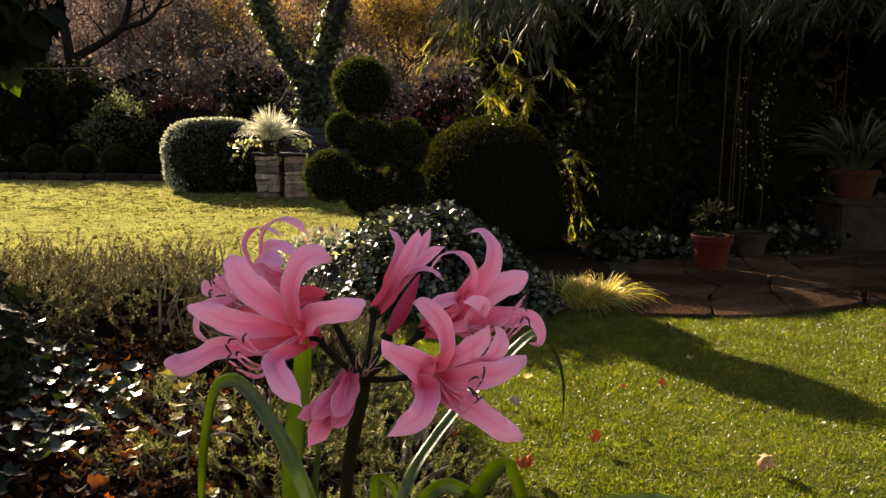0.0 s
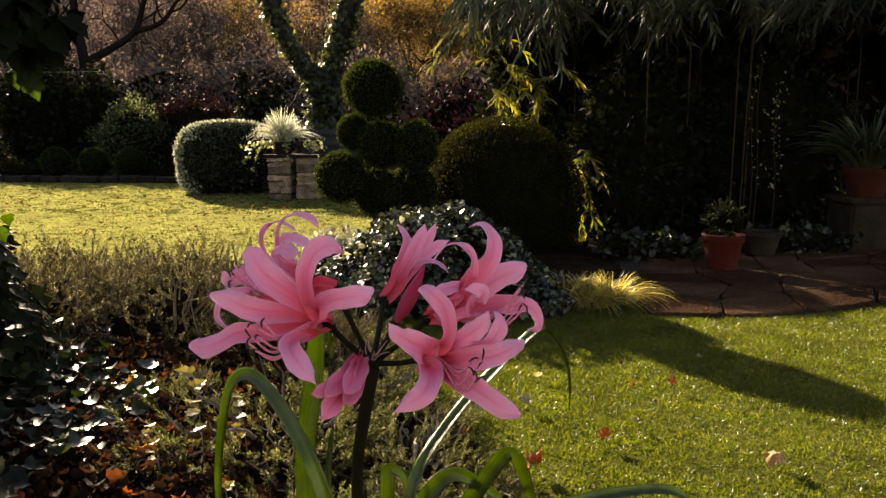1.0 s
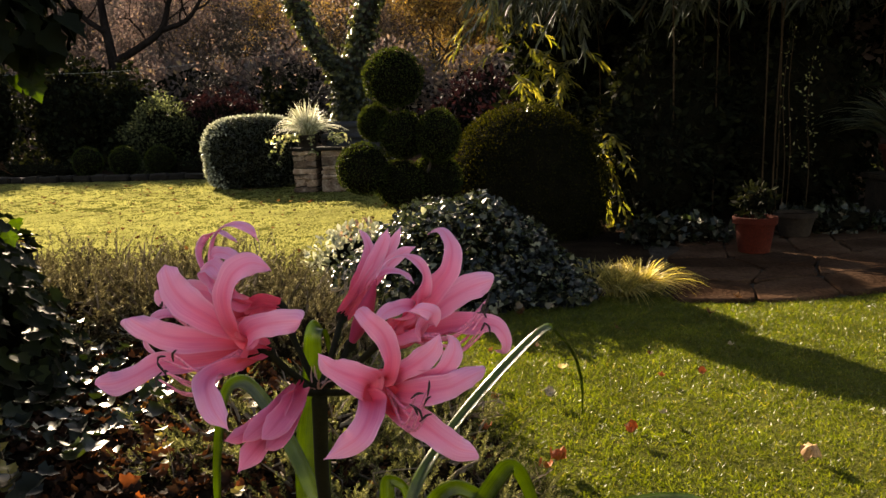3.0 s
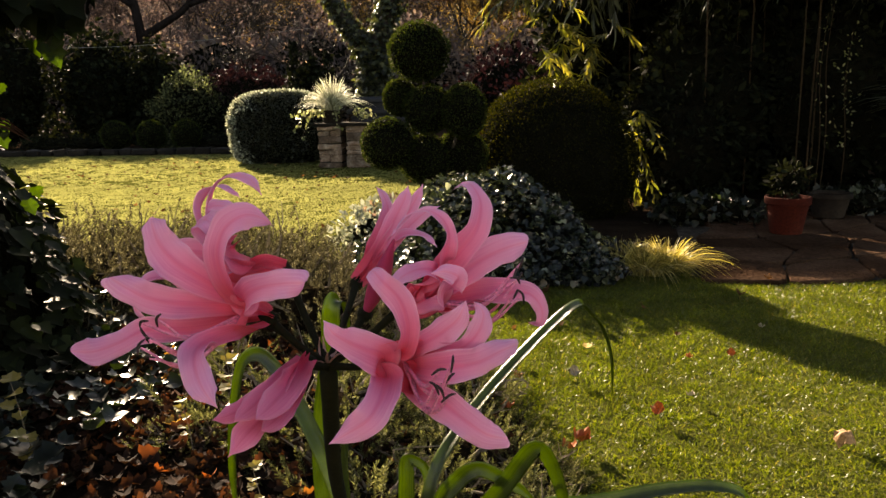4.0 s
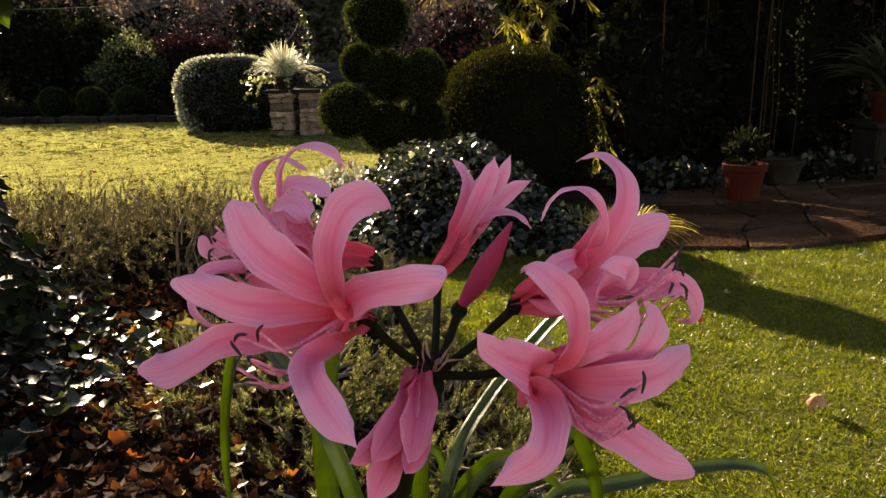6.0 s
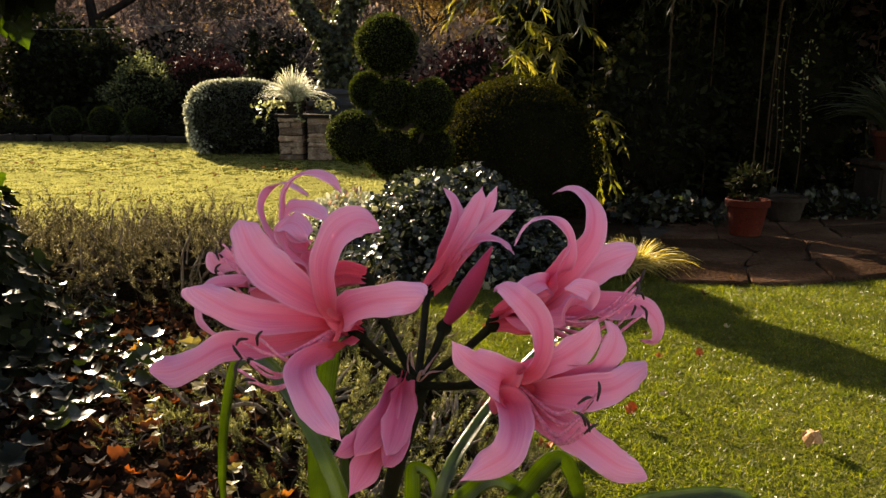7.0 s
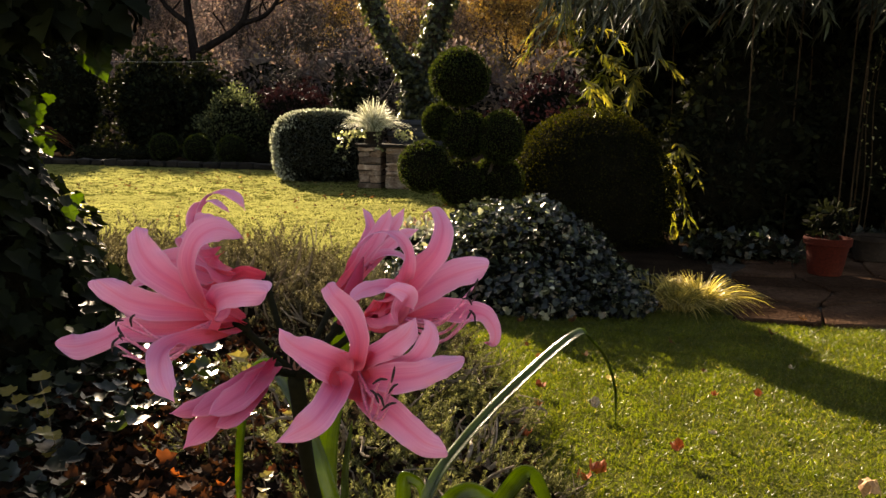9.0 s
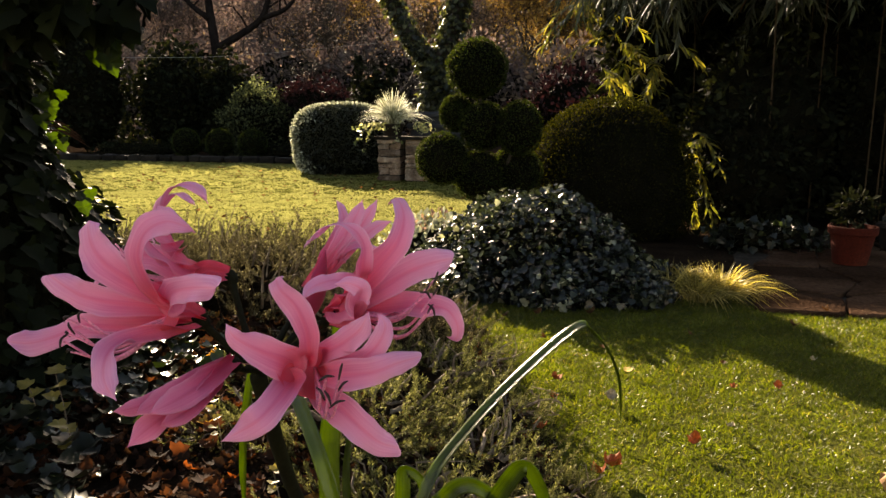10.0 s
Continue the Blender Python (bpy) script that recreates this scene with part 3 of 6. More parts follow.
def crumpled(size_x=0.9):
    """A broad dry leaf, cupped and creased."""
    a = np.linspace(0, 2 * np.pi, 17)[:-1]
    rim = np.stack([size_x * 0.5 * np.sin(a) * (1 + 0.08 * np.sin(a * 5)), 0.5 - 0.5 * np.cos(a), 0.42 + 0.2 * np.sin(a * 3 + 0.5) + 0.1 * np.sin(a * 7)], 1)
    inner = np.stack([size_x * 0.27 * np.sin(a), 0.5 - 0.27 * np.cos(a), 0.1 + 0.05 * np.sin(a * 4)], 1)
    n = 16
    q = [(i, (i + 1) % n, n + (i + 1) % n, n + i) for i in range(n)]
    return np.concatenate([rim, inner, [[0, 0.5, 0.02]]]), [q, [(n + i, n + (i + 1) % n, 2 * n) for i in range(n)]]


def fallen_leaf(at, size, turn, material, label, lift=0.35):
    v, f = crumpled() if lift > 0.85 else curled(LOBED, lift * 0.5)
    if lift == 1.0:
        # rolled up, with its back to the sky
        v = v * (0.85, 1, 1) + (0, -0.5, 0)
        v[:, 2] = 0.55 - v[:, 2] * 1.15
    m = np.array(Euler((radians(12), radians(-9), radians(turn))).to_matrix())
    me = np_mesh("fallen_leaf", (v * size) @ m.T, f, material)
    ob = tagged(new("fallen_leaf", me), label, "leaf", "fallen leaves on the lawn")
    ob.location = (at[0], at[1], float(ground_height(at[0], at[1])) + 0.03)


M_LEAF_TAN = surface("dry_tan_leaf", [(0.3, (0.3, 0.15, 0.06)), (0.7, (0.46, 0.27, 0.13))], 30, 0.7, 200, 0.4, 0.002)
M_LEAF_ORANGE = surface("dry_orange_leaf", [(0.3, (0.24, 0.045, 0.008)), (0.7, (0.46, 0.12, 0.018))], 30, 0.7, 200, 0.4, 0.002)
M_LEAF_YELLOW = surface("dry_yellow_leaf", [(0.3, (0.5, 0.3, 0.05)), (0.7, (0.65, 0.45, 0.1))], 30, 0.7, 200, 0.4, 0.002)
M_LEAF_PALE = surface("dry_pale_leaf", [(0.3, (0.24, 0.19, 0.12)), (0.7, (0.4, 0.33, 0.23))], 30, 0.7, 200, 0.4, 0.002)
fallen_leaf((1.13, 2.3), 0.068, 40, M_LEAF_TAN, "curled tan dry leaf lying on the lawn", 1.0)
for x, y, s, t in ((0.628, 2.438, 0.05, 10), (0.38, 2.27, 0.06, 120), (0.31, 2.22, 0.045, 200), (0.19, 2.75, 0.035, 60), (1.02, 3.0, 0.04, 20), (0.2, 2.95, 0.04, 80), (0.14, 2.5, 0.05, 170), (0.85, 3.0, 0.03, 150)):
    fallen_leaf((x, y), s, t, M_LEAF_ORANGE, "crisp orange-brown dead leaf on the grass", 0.9)
for x, y, s, t in ((0.47, 3.1, 0.04, 30), (1.9, 2.55, 0.04, 70)):
    fallen_leaf((x, y), s, t, M_LEAF_YELLOW, "small yellow fallen leaf on the grass", 0.6)
for x, y, s, t in ((0.396, 2.761, 0.05, 30), (1.25, 3.4, 0.03, 160), (0.75, 2.62, 0.03, 220)):
    fallen_leaf((x, y), s, t, M_LEAF_PALE, "pale withered leaf lying on the lawn", 0.9)


# an unseen pale wall behind the viewer, added to bounce sun onto the flower
bm = bmesh.new()
bmesh.ops.create_cube(bm, size=1, matrix=Matrix.Translation((0.5, -9.15, 2.6)) @ Matrix.Diagonal((13.0, 0.3, 5.4, 1)))
bmesh.ops.bevel(bm, geom=list(bm.edges), offset=0.02, segments=1, affect="EDGES")
bounce_wall = part("wall_bounce", bm, M_PLASTER)
tagged(bounce_wall, "unseen pale wall added to throw sunlight back on the flower", "wall", kind="structure")
r5 = np.random.default_rng(55)
strewn = np.stack([r5.uniform(-7.5, 1.6, 520), r5.uniform(3.2, 15.0, 520)], 1)
strewn = strewn[on_lawn(strewn[:, 0], strewn[:, 1])]
sn = len(strewn)
strewn = np.column_stack([strewn, np.full(sn, 0.03)])
tagged(np_part("strewn_leaves", scatter(curled(LOBED, 0.9), strewn, np.column_stack([r5.normal(size=(sn, 2)), 0.4 * r5.random(sn)]), np.column_stack([r5.normal(0, 0.4, (sn, 2)), np.ones(sn)]), r5.uniform(0.025, 0.055, sn)), M_STREWN), "brown autumn leaves strewn thinly over the lawn", "leaf litter", kind="stuff")


# ---- the pink flower ----
HUB = np.array((0.061, 0.545, 0.911))
FLOWER = thing("nerine_plant", (0.0, 1.04, 0.17), "tall pink nerine in bloom with strap leaves, rooted in the bed", "flower")
BASE = np.array(FLOWER.location)


def own(v):
    return np.asarray(v) - BASE


OPEN_SIDE = np.array((0.14, -0.94, 0.3))


def smoothstep(x):
    x = np.clip(x, 0, 1)
    return x * x * (3 - 2 * x)


def tepal_normals(line, axis, base, curl):
    """Which way the inner face looks: to the middle of the tube first, further out to the open side, on curled tepals also outward over the bend."""
    n = len(line)
    rel = line - base
    radial = rel - np.outer(rel @ axis, axis)
    inward = -unit(radial[np.argmax(np.linalg.norm(radial, axis=1) > 0.002):][:1].repeat(n, 0))
    if inward[0] @ OPEN_SIDE < 0:
        inward = -inward
    tangent = unit(np.gradient(line, axis=0))
    bend = -np.gradient(tangent, axis=0)
    bend = unit(bend + 1e-6 * OPEN_SIDE)
    # the bend is averaged along the line, so that the face turns slowly
    for _ in range(12):
        bend = unit(0.5 * bend + 0.25 * (np.roll(bend, 1, 0) + np.roll(bend, -1, 0)))
    out = unit((1 - curl) * OPEN_SIDE + curl * bend)
    k = smoothstep(np.linspace(0, 1, n) / 0.42)[:, None]
    return unit((1 - k) * inward + k * out)


def floret(name, base, petals, anthers=None, material=M_PETAL, label="", seed=0, ripple=0.14, wide=1.08):
    """One trumpet: tepals (how far they curl, blunt tip or not, the points they pass with the width there) that spread from a tube, and six stamens."""
    base = np.array(base)
    axis = np.mean([p[2][:3] for p in petals], axis=0) - base
    long = np.linalg.norm(axis)
    axis = axis / long
    head = None
    tw = np.random.default_rng(seed + 300)
    for i, (curl, blunt, *pts) in enumerate(petals):
        pts = np.array(pts)
        pts, widths = pts[:, :3], pts[:, 3]
        off = pts[0] - base
        radial = unit(off - axis * np.dot(off, axis))
        line = np.array([base + radial * 0.0022, base + 0.4 * off + radial * 0.0016, *pts])
        steps = 84
        fine = spline(line, steps)
        nor = tepal_normals(fine, axis, base, curl)
        # where the given points lie along the line, and a rounded or pointed end
        where = np.array([np.argmin(np.linalg.norm(fine - p, axis=1)) for p in line]) / (steps - 1)
        where = np.maximum.accumulate(where + np.arange(len(where)) * 1e-5)
        s = np.linspace(0, 1, steps)
        shape = np.interp(s, where, [0.0042, 0.0056, *widths])
        for _ in range(5):
            shape[1:-1] = 0.25 * shape[:-2] + 0.5 * shape[1:-1] + 0.25 * shape[2:]
        shape = shape * wide * (1 + 0.3 * curl) * (1 - (0.8 if blunt else 1.0) * np.clip((s - (0.93 if blunt else 0.88)) / (0.07 if blunt else 0.122), 0, 1) ** (3.0 if blunt else 2.0))
        v, f, uv = ribbon(own(line), shape, None, steps, 21, 0.0, 0.0003, ripple, 0.06, seed * 10 + i, tw.uniform(-0.3, 0.3), s,
                          (0, 0.25, 0.5, 0.75, 1), (0.45, 0.36, 0.2, -0.02, -0.16), nor, 0.1, tw.uniform(0.35, 0.7) * tw.choice((-1, 1)) if blunt else 0.0)
        if head is None:
            head = np_part(name, (v, f), material, FLOWER, label, uv, True)
        else:
            np_part("tepal", (v, f), material, head, "", uv, True)
    if anthers is not None:
        # the tepals are joined into a funnel at their feet
        first = np.array([p[2][:3] for p in petals]) - base
        out = first - np.outer(first @ axis, axis)
        e1 = unit(out[0])
        e2 = np.cross(axis, e1)
        order = np.argsort(np.arctan2(out @ e2, out @ e1))
        ends = [base + 1.02 * first[k] + 0.22 * (np.array(petals[k][3][:3]) - petals[k][2][:3]) for k in order]
        mids = [base + 0.8 * first[k] + 0.0004 * unit(out[k]) for k in order]
        feet = [base + 0.66 * long * axis + 0.0008 * unit(out[k]) for k in order]
        n = len(ends)
        hoops = []
        for hoop in (feet, mids, ends):
            hoop = np.array([*hoop[-2:], *hoop, *hoop[:2]])
            s = np.linspace(2, n + 2, 31)[:-1]
            k = np.floor(s).astype(int)
            u = (s - k)[:, None]
            a, b, c, d = hoop[k - 1], hoop[k], hoop[k + 1], hoop[np.minimum(k + 2, n + 3)]
            hoops.append(0.5 * (2 * b + (c - a) * u + (2 * a - 5 * b + 4 * c - d) * u ** 2 + (3 * b - a - 3 * c + d) * u ** 3))
        u = np.linspace(0, 1, 9)[:, None, None]
        rings = (1 - u) * (1 - 2 * u) * hoops[0] + 4 * u * (1 - u) * hoops[1] + u * (2 * u - 1) * hoops[2]
        q, k = np.meshgrid(np.arange(8), np.arange(30), indexing="ij")
        quads = np.stack([q * 30 + k, q * 30 + (k + 1) % 30, (q + 1) * 30 + (k + 1) % 30, (q + 1) * 30 + k], -1).reshape(-1, 4)
        np_part("throat", (own(rings.reshape(-1, 3)), [quads]), M_THROAT, head, "deep rose throat", smooth=True)
        r = np.random.default_rng(seed)
        centre = np.array(anthers)
        way = unit(centre - base)
        side = unit(np.cross(way, (0, 0, 1.0)))
        up = np.cross(side, way)
        for k in range(6):
            a = k * 1.05 + r.uniform(-0.3, 0.3)
            tip = centre + (side * np.cos(a) + up * np.sin(a)) * 0.0085 * r.uniform(0.45, 1.1) + way * r.uniform(-0.007, 0.006)
            start = base + axis * long * 0.6
            reach = np.linalg.norm(tip - start)
            sag = start * 0.35 + tip * 0.65 - np.array((0, 0, 1.0)) * reach * r.uniform(0.14, 0.3)
            np_part("stamen", tube(own([start, sag, tip]), [0.0009, 0.0008, 0.0005], 6, 18), M_FILAMENT, head, "", smooth=True)
            d = unit(side * np.sin(a + 0.8) + up * np.cos(a * 1.7) + way * r.normal(0, 0.3)) * r.uniform(0.0026, 0.004)
            np_part("anther", tube(own([tip - d, tip + way * 0.0012 + up * 0.0012, tip + d * 0.9]), [0.0003, 0.00055, 0.0006, 0.0005, 0.0003], 7, 10), M_ANTHER, head, "dark purple anther", smooth=True)
    return head


floret("front_floret", (0.0345, 0.537, 0.9385), [
    (0.0, 1, (0.0269, 0.5182, 0.9539, 0.0081), (0.0187, 0.5061, 0.9641, 0.0124), (0.0099, 0.5026, 0.9719, 0.0153), (0.0028, 0.5047, 0.9792, 0.0135), (-0.0019, 0.5093, 0.9861, 0.0102), (-0.0044, 0.5138, 0.9892, 0.0066)),
    (0.0, 1, (0.0241, 0.5283, 0.9458, 0.0074), (0.0140, 0.5193, 0.9488, 0.0102), (0.0041, 0.5120, 0.9513, 0.0127), (-0.0061, 0.5076, 0.9548, 0.0125), (-0.0150, 0.5064, 0.9599, 0.0112), (-0.0224, 0.5073, 0.9642, 0.0077)),
    (0.0, 1, (0.0222, 0.5347, 0.9381, 0.0076), (0.0103, 0.5291, 0.9356, 0.0096), (-0.0027, 0.5222, 0.9360, 0.0105), (-0.0135, 0.5146, 0.9378, 0.0106), (-0.0215, 0.5056, 0.9349, 0.0091), (-0.0279, 0.4972, 0.9342, 0.0111), (-0.0328, 0.4900, 0.9369, 0.0067)),
    (0.0, 0, (0.0290, 0.5180, 0.9384, 0.0061), (0.0234, 0.4994, 0.9392, 0.0080), (0.0253, 0.4812, 0.9398, 0.0106), (0.0327, 0.4646, 0.9372, 0.0105), (0.0392, 0.4565, 0.9333, 0.0076), (0.0435, 0.4560, 0.9280, 0.0010)),
    (0.0, 1, (0.0322, 0.5188, 0.9499, 0.0089), (0.0399, 0.5045, 0.9586, 0.0114), (0.0490, 0.4966, 0.9632, 0.0117), (0.0585, 0.4940, 0.9652, 0.0111), (0.0670, 0.4943, 0.9654, 0.0090)),
    (0.4, 0, (0.0303, 0.5163, 0.9528, 0.0056), (0.0303, 0.5011, 0.9663, 0.0074), (0.0322, 0.4940, 0.9793, 0.0089), (0.0364, 0.4941, 0.9883, 0.0099), (0.0430, 0.4983, 0.9923, 0.0089), (0.0482, 0.5046, 0.9899, 0.0051), (0.0491, 0.5121, 0.9857, 0.0011)),
], (0.0055, 0.4815, 0.9455), label="open pink trumpet with long recurved tepals", seed=1, ripple=0.2)
floret("rear_floret", (0.0345, 0.572, 0.9525), [
    (0.8, 0, (0.0141, 0.5719, 0.9584, 0.0072), (0.0025, 0.5727, 0.9695, 0.0082), (-0.0020, 0.5731, 0.9816, 0.0072), (-0.0019, 0.5731, 0.9912, 0.0062), (0.0036, 0.5727, 0.9989, 0.0061), (0.0123, 0.5717, 1.0009, 0.0061), (0.0206, 0.5706, 0.9980, 0.0047), (0.0251, 0.5697, 0.9916, 0.0012)),
    (0.8, 0, (0.0111, 0.5787, 0.9555, 0.0069), (-0.0053, 0.5860, 0.9643, 0.0076), (-0.0161, 0.5922, 0.9736, 0.0077), (-0.0190, 0.5966, 0.9820, 0.0077), (-0.0153, 0.5994, 0.9898, 0.0072), (-0.0091, 0.5991, 0.9931, 0.0056), (-0.0014, 0.5966, 0.9914, 0.0051), (0.0048, 0.5933, 0.9872, 0.0013)),
    (0.6, 0, (0.0166, 0.5658, 0.9586, 0.0066), (0.0090, 0.5614, 0.9693, 0.0070), (0.0040, 0.5570, 0.9795, 0.0068), (0.0048, 0.5522, 0.9864, 0.0067), (0.0110, 0.5466, 0.9893, 0.0061), (0.0190, 0.5402, 0.9886, 0.0063), (0.0262, 0.5329, 0.9844, 0.0017)),
    (0.6, 0, (0.0159, 0.5631, 0.9568, 0.0075), (0.0080, 0.5547, 0.9648, 0.0086), (0.0038, 0.5466, 0.9747, 0.0092), (0.0068, 0.5401, 0.9831, 0.0085), (0.0128, 0.5340, 0.9834, 0.0073), (0.0194, 0.5269, 0.9773, 0.0041)),
    (0.0, 1, (0.0070, 0.5740, 0.9529, 0.0098), (-0.0134, 0.5778, 0.9599, 0.0123), (-0.0280, 0.5797, 0.9591, 0.0115), (-0.0386, 0.5798, 0.9559, 0.0075), (-0.0405, 0.5800, 0.9618, 0.0030)),
    (0.5, 0, (0.0082, 0.5675, 0.9471, 0.0084), (-0.0105, 0.5650, 0.9480, 0.0084), (-0.0255, 0.5630, 0.9500, 0.0076), (-0.0344, 0.5608, 0.9494, 0.0066), (-0.0386, 0.5573, 0.9431, 0.0052), (-0.0380, 0.5538, 0.9356, 0.0042), (-0.0316, 0.5514, 0.9310, 0.0037), (-0.0252, 0.5501, 0.9306, 0.0012)),
], (-0.0335, 0.574, 0.9615), label="pink trumpet behind, tepals curled back", seed=2, ripple=0.08, wide=1.2)
floret("mouth_floret", (0.0935, 0.538, 0.9165), [
    (0.3, 0, (0.1065, 0.4985, 0.9383, 0.0065), (0.1083, 0.4904, 0.9509, 0.0080), (0.1060, 0.4854, 0.9618, 0.0086), (0.1007, 0.4837, 0.9686, 0.0078), (0.0951, 0.4924, 0.9707, 0.0053), (0.0918, 0.5005, 0.9664, 0.0015)),
    (0.0, 0, (0.0952, 0.4961, 0.9349, 0.0148), (0.0869, 0.4855, 0.9431, 0.0116), (0.0810, 0.4808, 0.9491, 0.0076), (0.0772, 0.4819, 0.9538, 0.0021)),
    (0.0, 0, (0.0985, 0.4960, 0.9236, 0.0120), (0.0990, 0.4790, 0.9225, 0.0112), (0.0958, 0.4682, 0.9191, 0.0104), (0.0882, 0.4670, 0.9142, 0.0091), (0.0806, 0.4666, 0.9097, 0.0013)),
    (0.0, 1, (0.1116, 0.5009, 0.9178, 0.0105), (0.1222, 0.4949, 0.9146, 0.0135), (0.1319, 0.4912, 0.9084, 0.0111), (0.1399, 0.4896, 0.9039, 0.0100), (0.1480, 0.4889, 0.9026, 0.0074)),
    (0.0, 1, (0.1152, 0.5009, 0.9282, 0.0095), (0.1254, 0.4949, 0.9308, 0.0121), (0.1361, 0.4943, 0.9329, 0.0113), (0.1448, 0.5012, 0.9350, 0.0094), (0.1522, 0.5127, 0.9345, 0.0043)),
    (0.2, 0, (0.1118, 0.5057, 0.9364, 0.0086), (0.1208, 0.5032, 0.9423, 0.0102), (0.1277, 0.5030, 0.9483, 0.0086), (0.1310, 0.5053, 0.9554, 0.0022)),
    (0.3, 0, (0.1194, 0.5051, 0.9325, 0.0077), (0.1310, 0.5021, 0.9377, 0.0075), (0.1366, 0.5033, 0.9442, 0.0075), (0.1378, 0.5061, 0.9501, 0.0068), (0.1340, 0.5083, 0.9540, 0.0026)),
], (0.1236, 0.477, 0.9315), label="wide open pink trumpet with a deep pink throat", seed=3, ripple=0.18)
floret("side_floret", (0.0966, 0.558, 0.9375), [
    (0.4, 0, (0.1073, 0.5493, 0.9488, 0.0078), (0.1175, 0.5433, 0.9594, 0.0097), (0.1257, 0.5420, 0.9684, 0.0119), (0.1333, 0.5453, 0.9784, 0.0106), (0.1352, 0.5521, 0.9881, 0.0082), (0.1320, 0.5604, 0.9948, 0.0062), (0.1266, 0.5695, 0.9966, 0.0050), (0.1208, 0.5774, 0.9924, 0.0009)),
    (0.6, 0, (0.1071, 0.5465, 0.9496, 0.0066), (0.1168, 0.5372, 0.9620, 0.0074), (0.1210, 0.5310, 0.9709, 0.0065), (0.1219, 0.5282, 0.9807, 0.0060), (0.1182, 0.5267, 0.9870, 0.0063), (0.1112, 0.5259, 0.9898, 0.0059), (0.1041, 0.5218, 0.9871, 0.0051), (0.0997, 0.5128, 0.9810, 0.0015)),
    (0.0, 1, (0.1119, 0.5502, 0.9462, 0.0089), (0.1248, 0.5494, 0.9555, 0.0123), (0.1361, 0.5528, 0.9625, 0.0146), (0.1479, 0.5583, 0.9668, 0.0134), (0.1576, 0.5640, 0.9685, 0.0082)),
    (0.4, 0, (0.1165, 0.5512, 0.9423, 0.0101), (0.1356, 0.5470, 0.9469, 0.0114), (0.1479, 0.5443, 0.9487, 0.0113), (0.1582, 0.5426, 0.9480, 0.0077), (0.1633, 0.5422, 0.9413, 0.0052), (0.1626, 0.5443, 0.9338, 0.0039), (0.1573, 0.5489, 0.9327, 0.0013)),
    (0.5, 0, (0.1093, 0.5465, 0.9496, 0.0062), (0.1144, 0.5343, 0.9606, 0.0071), (0.1081, 0.5212, 0.9641, 0.0067), (0.1026, 0.5124, 0.9624, 0.0054), (0.1001, 0.5080, 0.9584, 0.0015)),
    (0.4, 0, (0.1087, 0.5380, 0.9454, 0.0107), (0.1192, 0.5216, 0.9542, 0.0112), (0.1254, 0.5096, 0.9610, 0.0087), (0.1276, 0.5037, 0.9661, 0.0066), (0.1228, 0.5020, 0.9683, 0.0055), (0.1172, 0.5011, 0.9678, 0.0025)),
], (0.149, 0.535, 0.955), label="pink trumpet facing sideways, tepals rolled back", seed=4, ripple=0.1)
floret("upright_floret", (0.0612, 0.617, 0.9348), [
    (0.2, 0, (0.0682, 0.6264, 0.9506, 0.0085), (0.0744, 0.6349, 0.9632, 0.0097), (0.0761, 0.6426, 0.9736, 0.0069), (0.0722, 0.6493, 0.9815, 0.0047), (0.0676, 0.6549, 0.9850, 0.0012)),
    (0.0, 0, (0.0739, 0.6240, 0.9539, 0.0084), (0.0825, 0.6299, 0.9697, 0.0106), (0.0882, 0.6347, 0.9816, 0.0073), (0.0897, 0.6378, 0.9880, 0.0011)),
    (0.0, 0, (0.0767, 0.6250, 0.9536, 0.0084), (0.0866, 0.6313, 0.9666, 0.0096), (0.0939, 0.6374, 0.9797, 0.0074), (0.0980, 0.6421, 0.9882, 0.0011)),
    (0.0, 0, (0.0795, 0.6246, 0.9537, 0.0073), (0.0908, 0.6299, 0.9653, 0.0084), (0.1008, 0.6341, 0.9730, 0.0068), (0.1082, 0.6369, 0.9756, 0.0011)),
    (0.5, 0, (0.0795, 0.6226, 0.9527, 0.0061), (0.0879, 0.6251, 0.9606, 0.0067), (0.0963, 0.6257, 0.9612, 0.0061), (0.1032, 0.6254, 0.9583, 0.0050), (0.1073, 0.6244, 0.9533, 0.0011)),
    (0.0, 0, (0.0730, 0.6320, 0.9520, 0.008), (0.0800, 0.6420, 0.9680, 0.010), (0.0900, 0.6500, 0.9820, 0.001)),
], label="half-open pink trumpet pointing upward", seed=5, ripple=0.06, wide=1.0)
floret("nodding_floret", (0.056, 0.5265, 0.92), [
    (0.0, 0, (0.0573, 0.4984, 0.9201, 0.0111), (0.0572, 0.4752, 0.9218, 0.0097), (0.0574, 0.4557, 0.9242, 0.0022)),
    (0.0, 0, (0.0518, 0.5014, 0.9187, 0.0078), (0.0474, 0.4806, 0.9199, 0.0086), (0.0431, 0.4661, 0.9210, 0.0060), (0.0404, 0.4570, 0.9230, 0.0010)),
    (0.0, 0, (0.0544, 0.4985, 0.9158, 0.0077), (0.0514, 0.4783, 0.9143, 0.0085), (0.0480, 0.4658, 0.9118, 0.0091), (0.0446, 0.4581, 0.9077, 0.0010)),
    (0.0, 0, (0.0530, 0.4910, 0.9215, 0.008), (0.0488, 0.4740, 0.9205, 0.009), (0.0460, 0.4630, 0.9195, 0.002)),
    (0.0, 0, (0.0585, 0.4970, 0.9150, 0.007), (0.0570, 0.4780, 0.9140, 0.008), (0.0555, 0.4650, 0.9150, 0.002)),
], material=M_PETAL_ROSE, label="nodding half-closed pink trumpet", seed=6, ripple=0.05, wide=1.15)
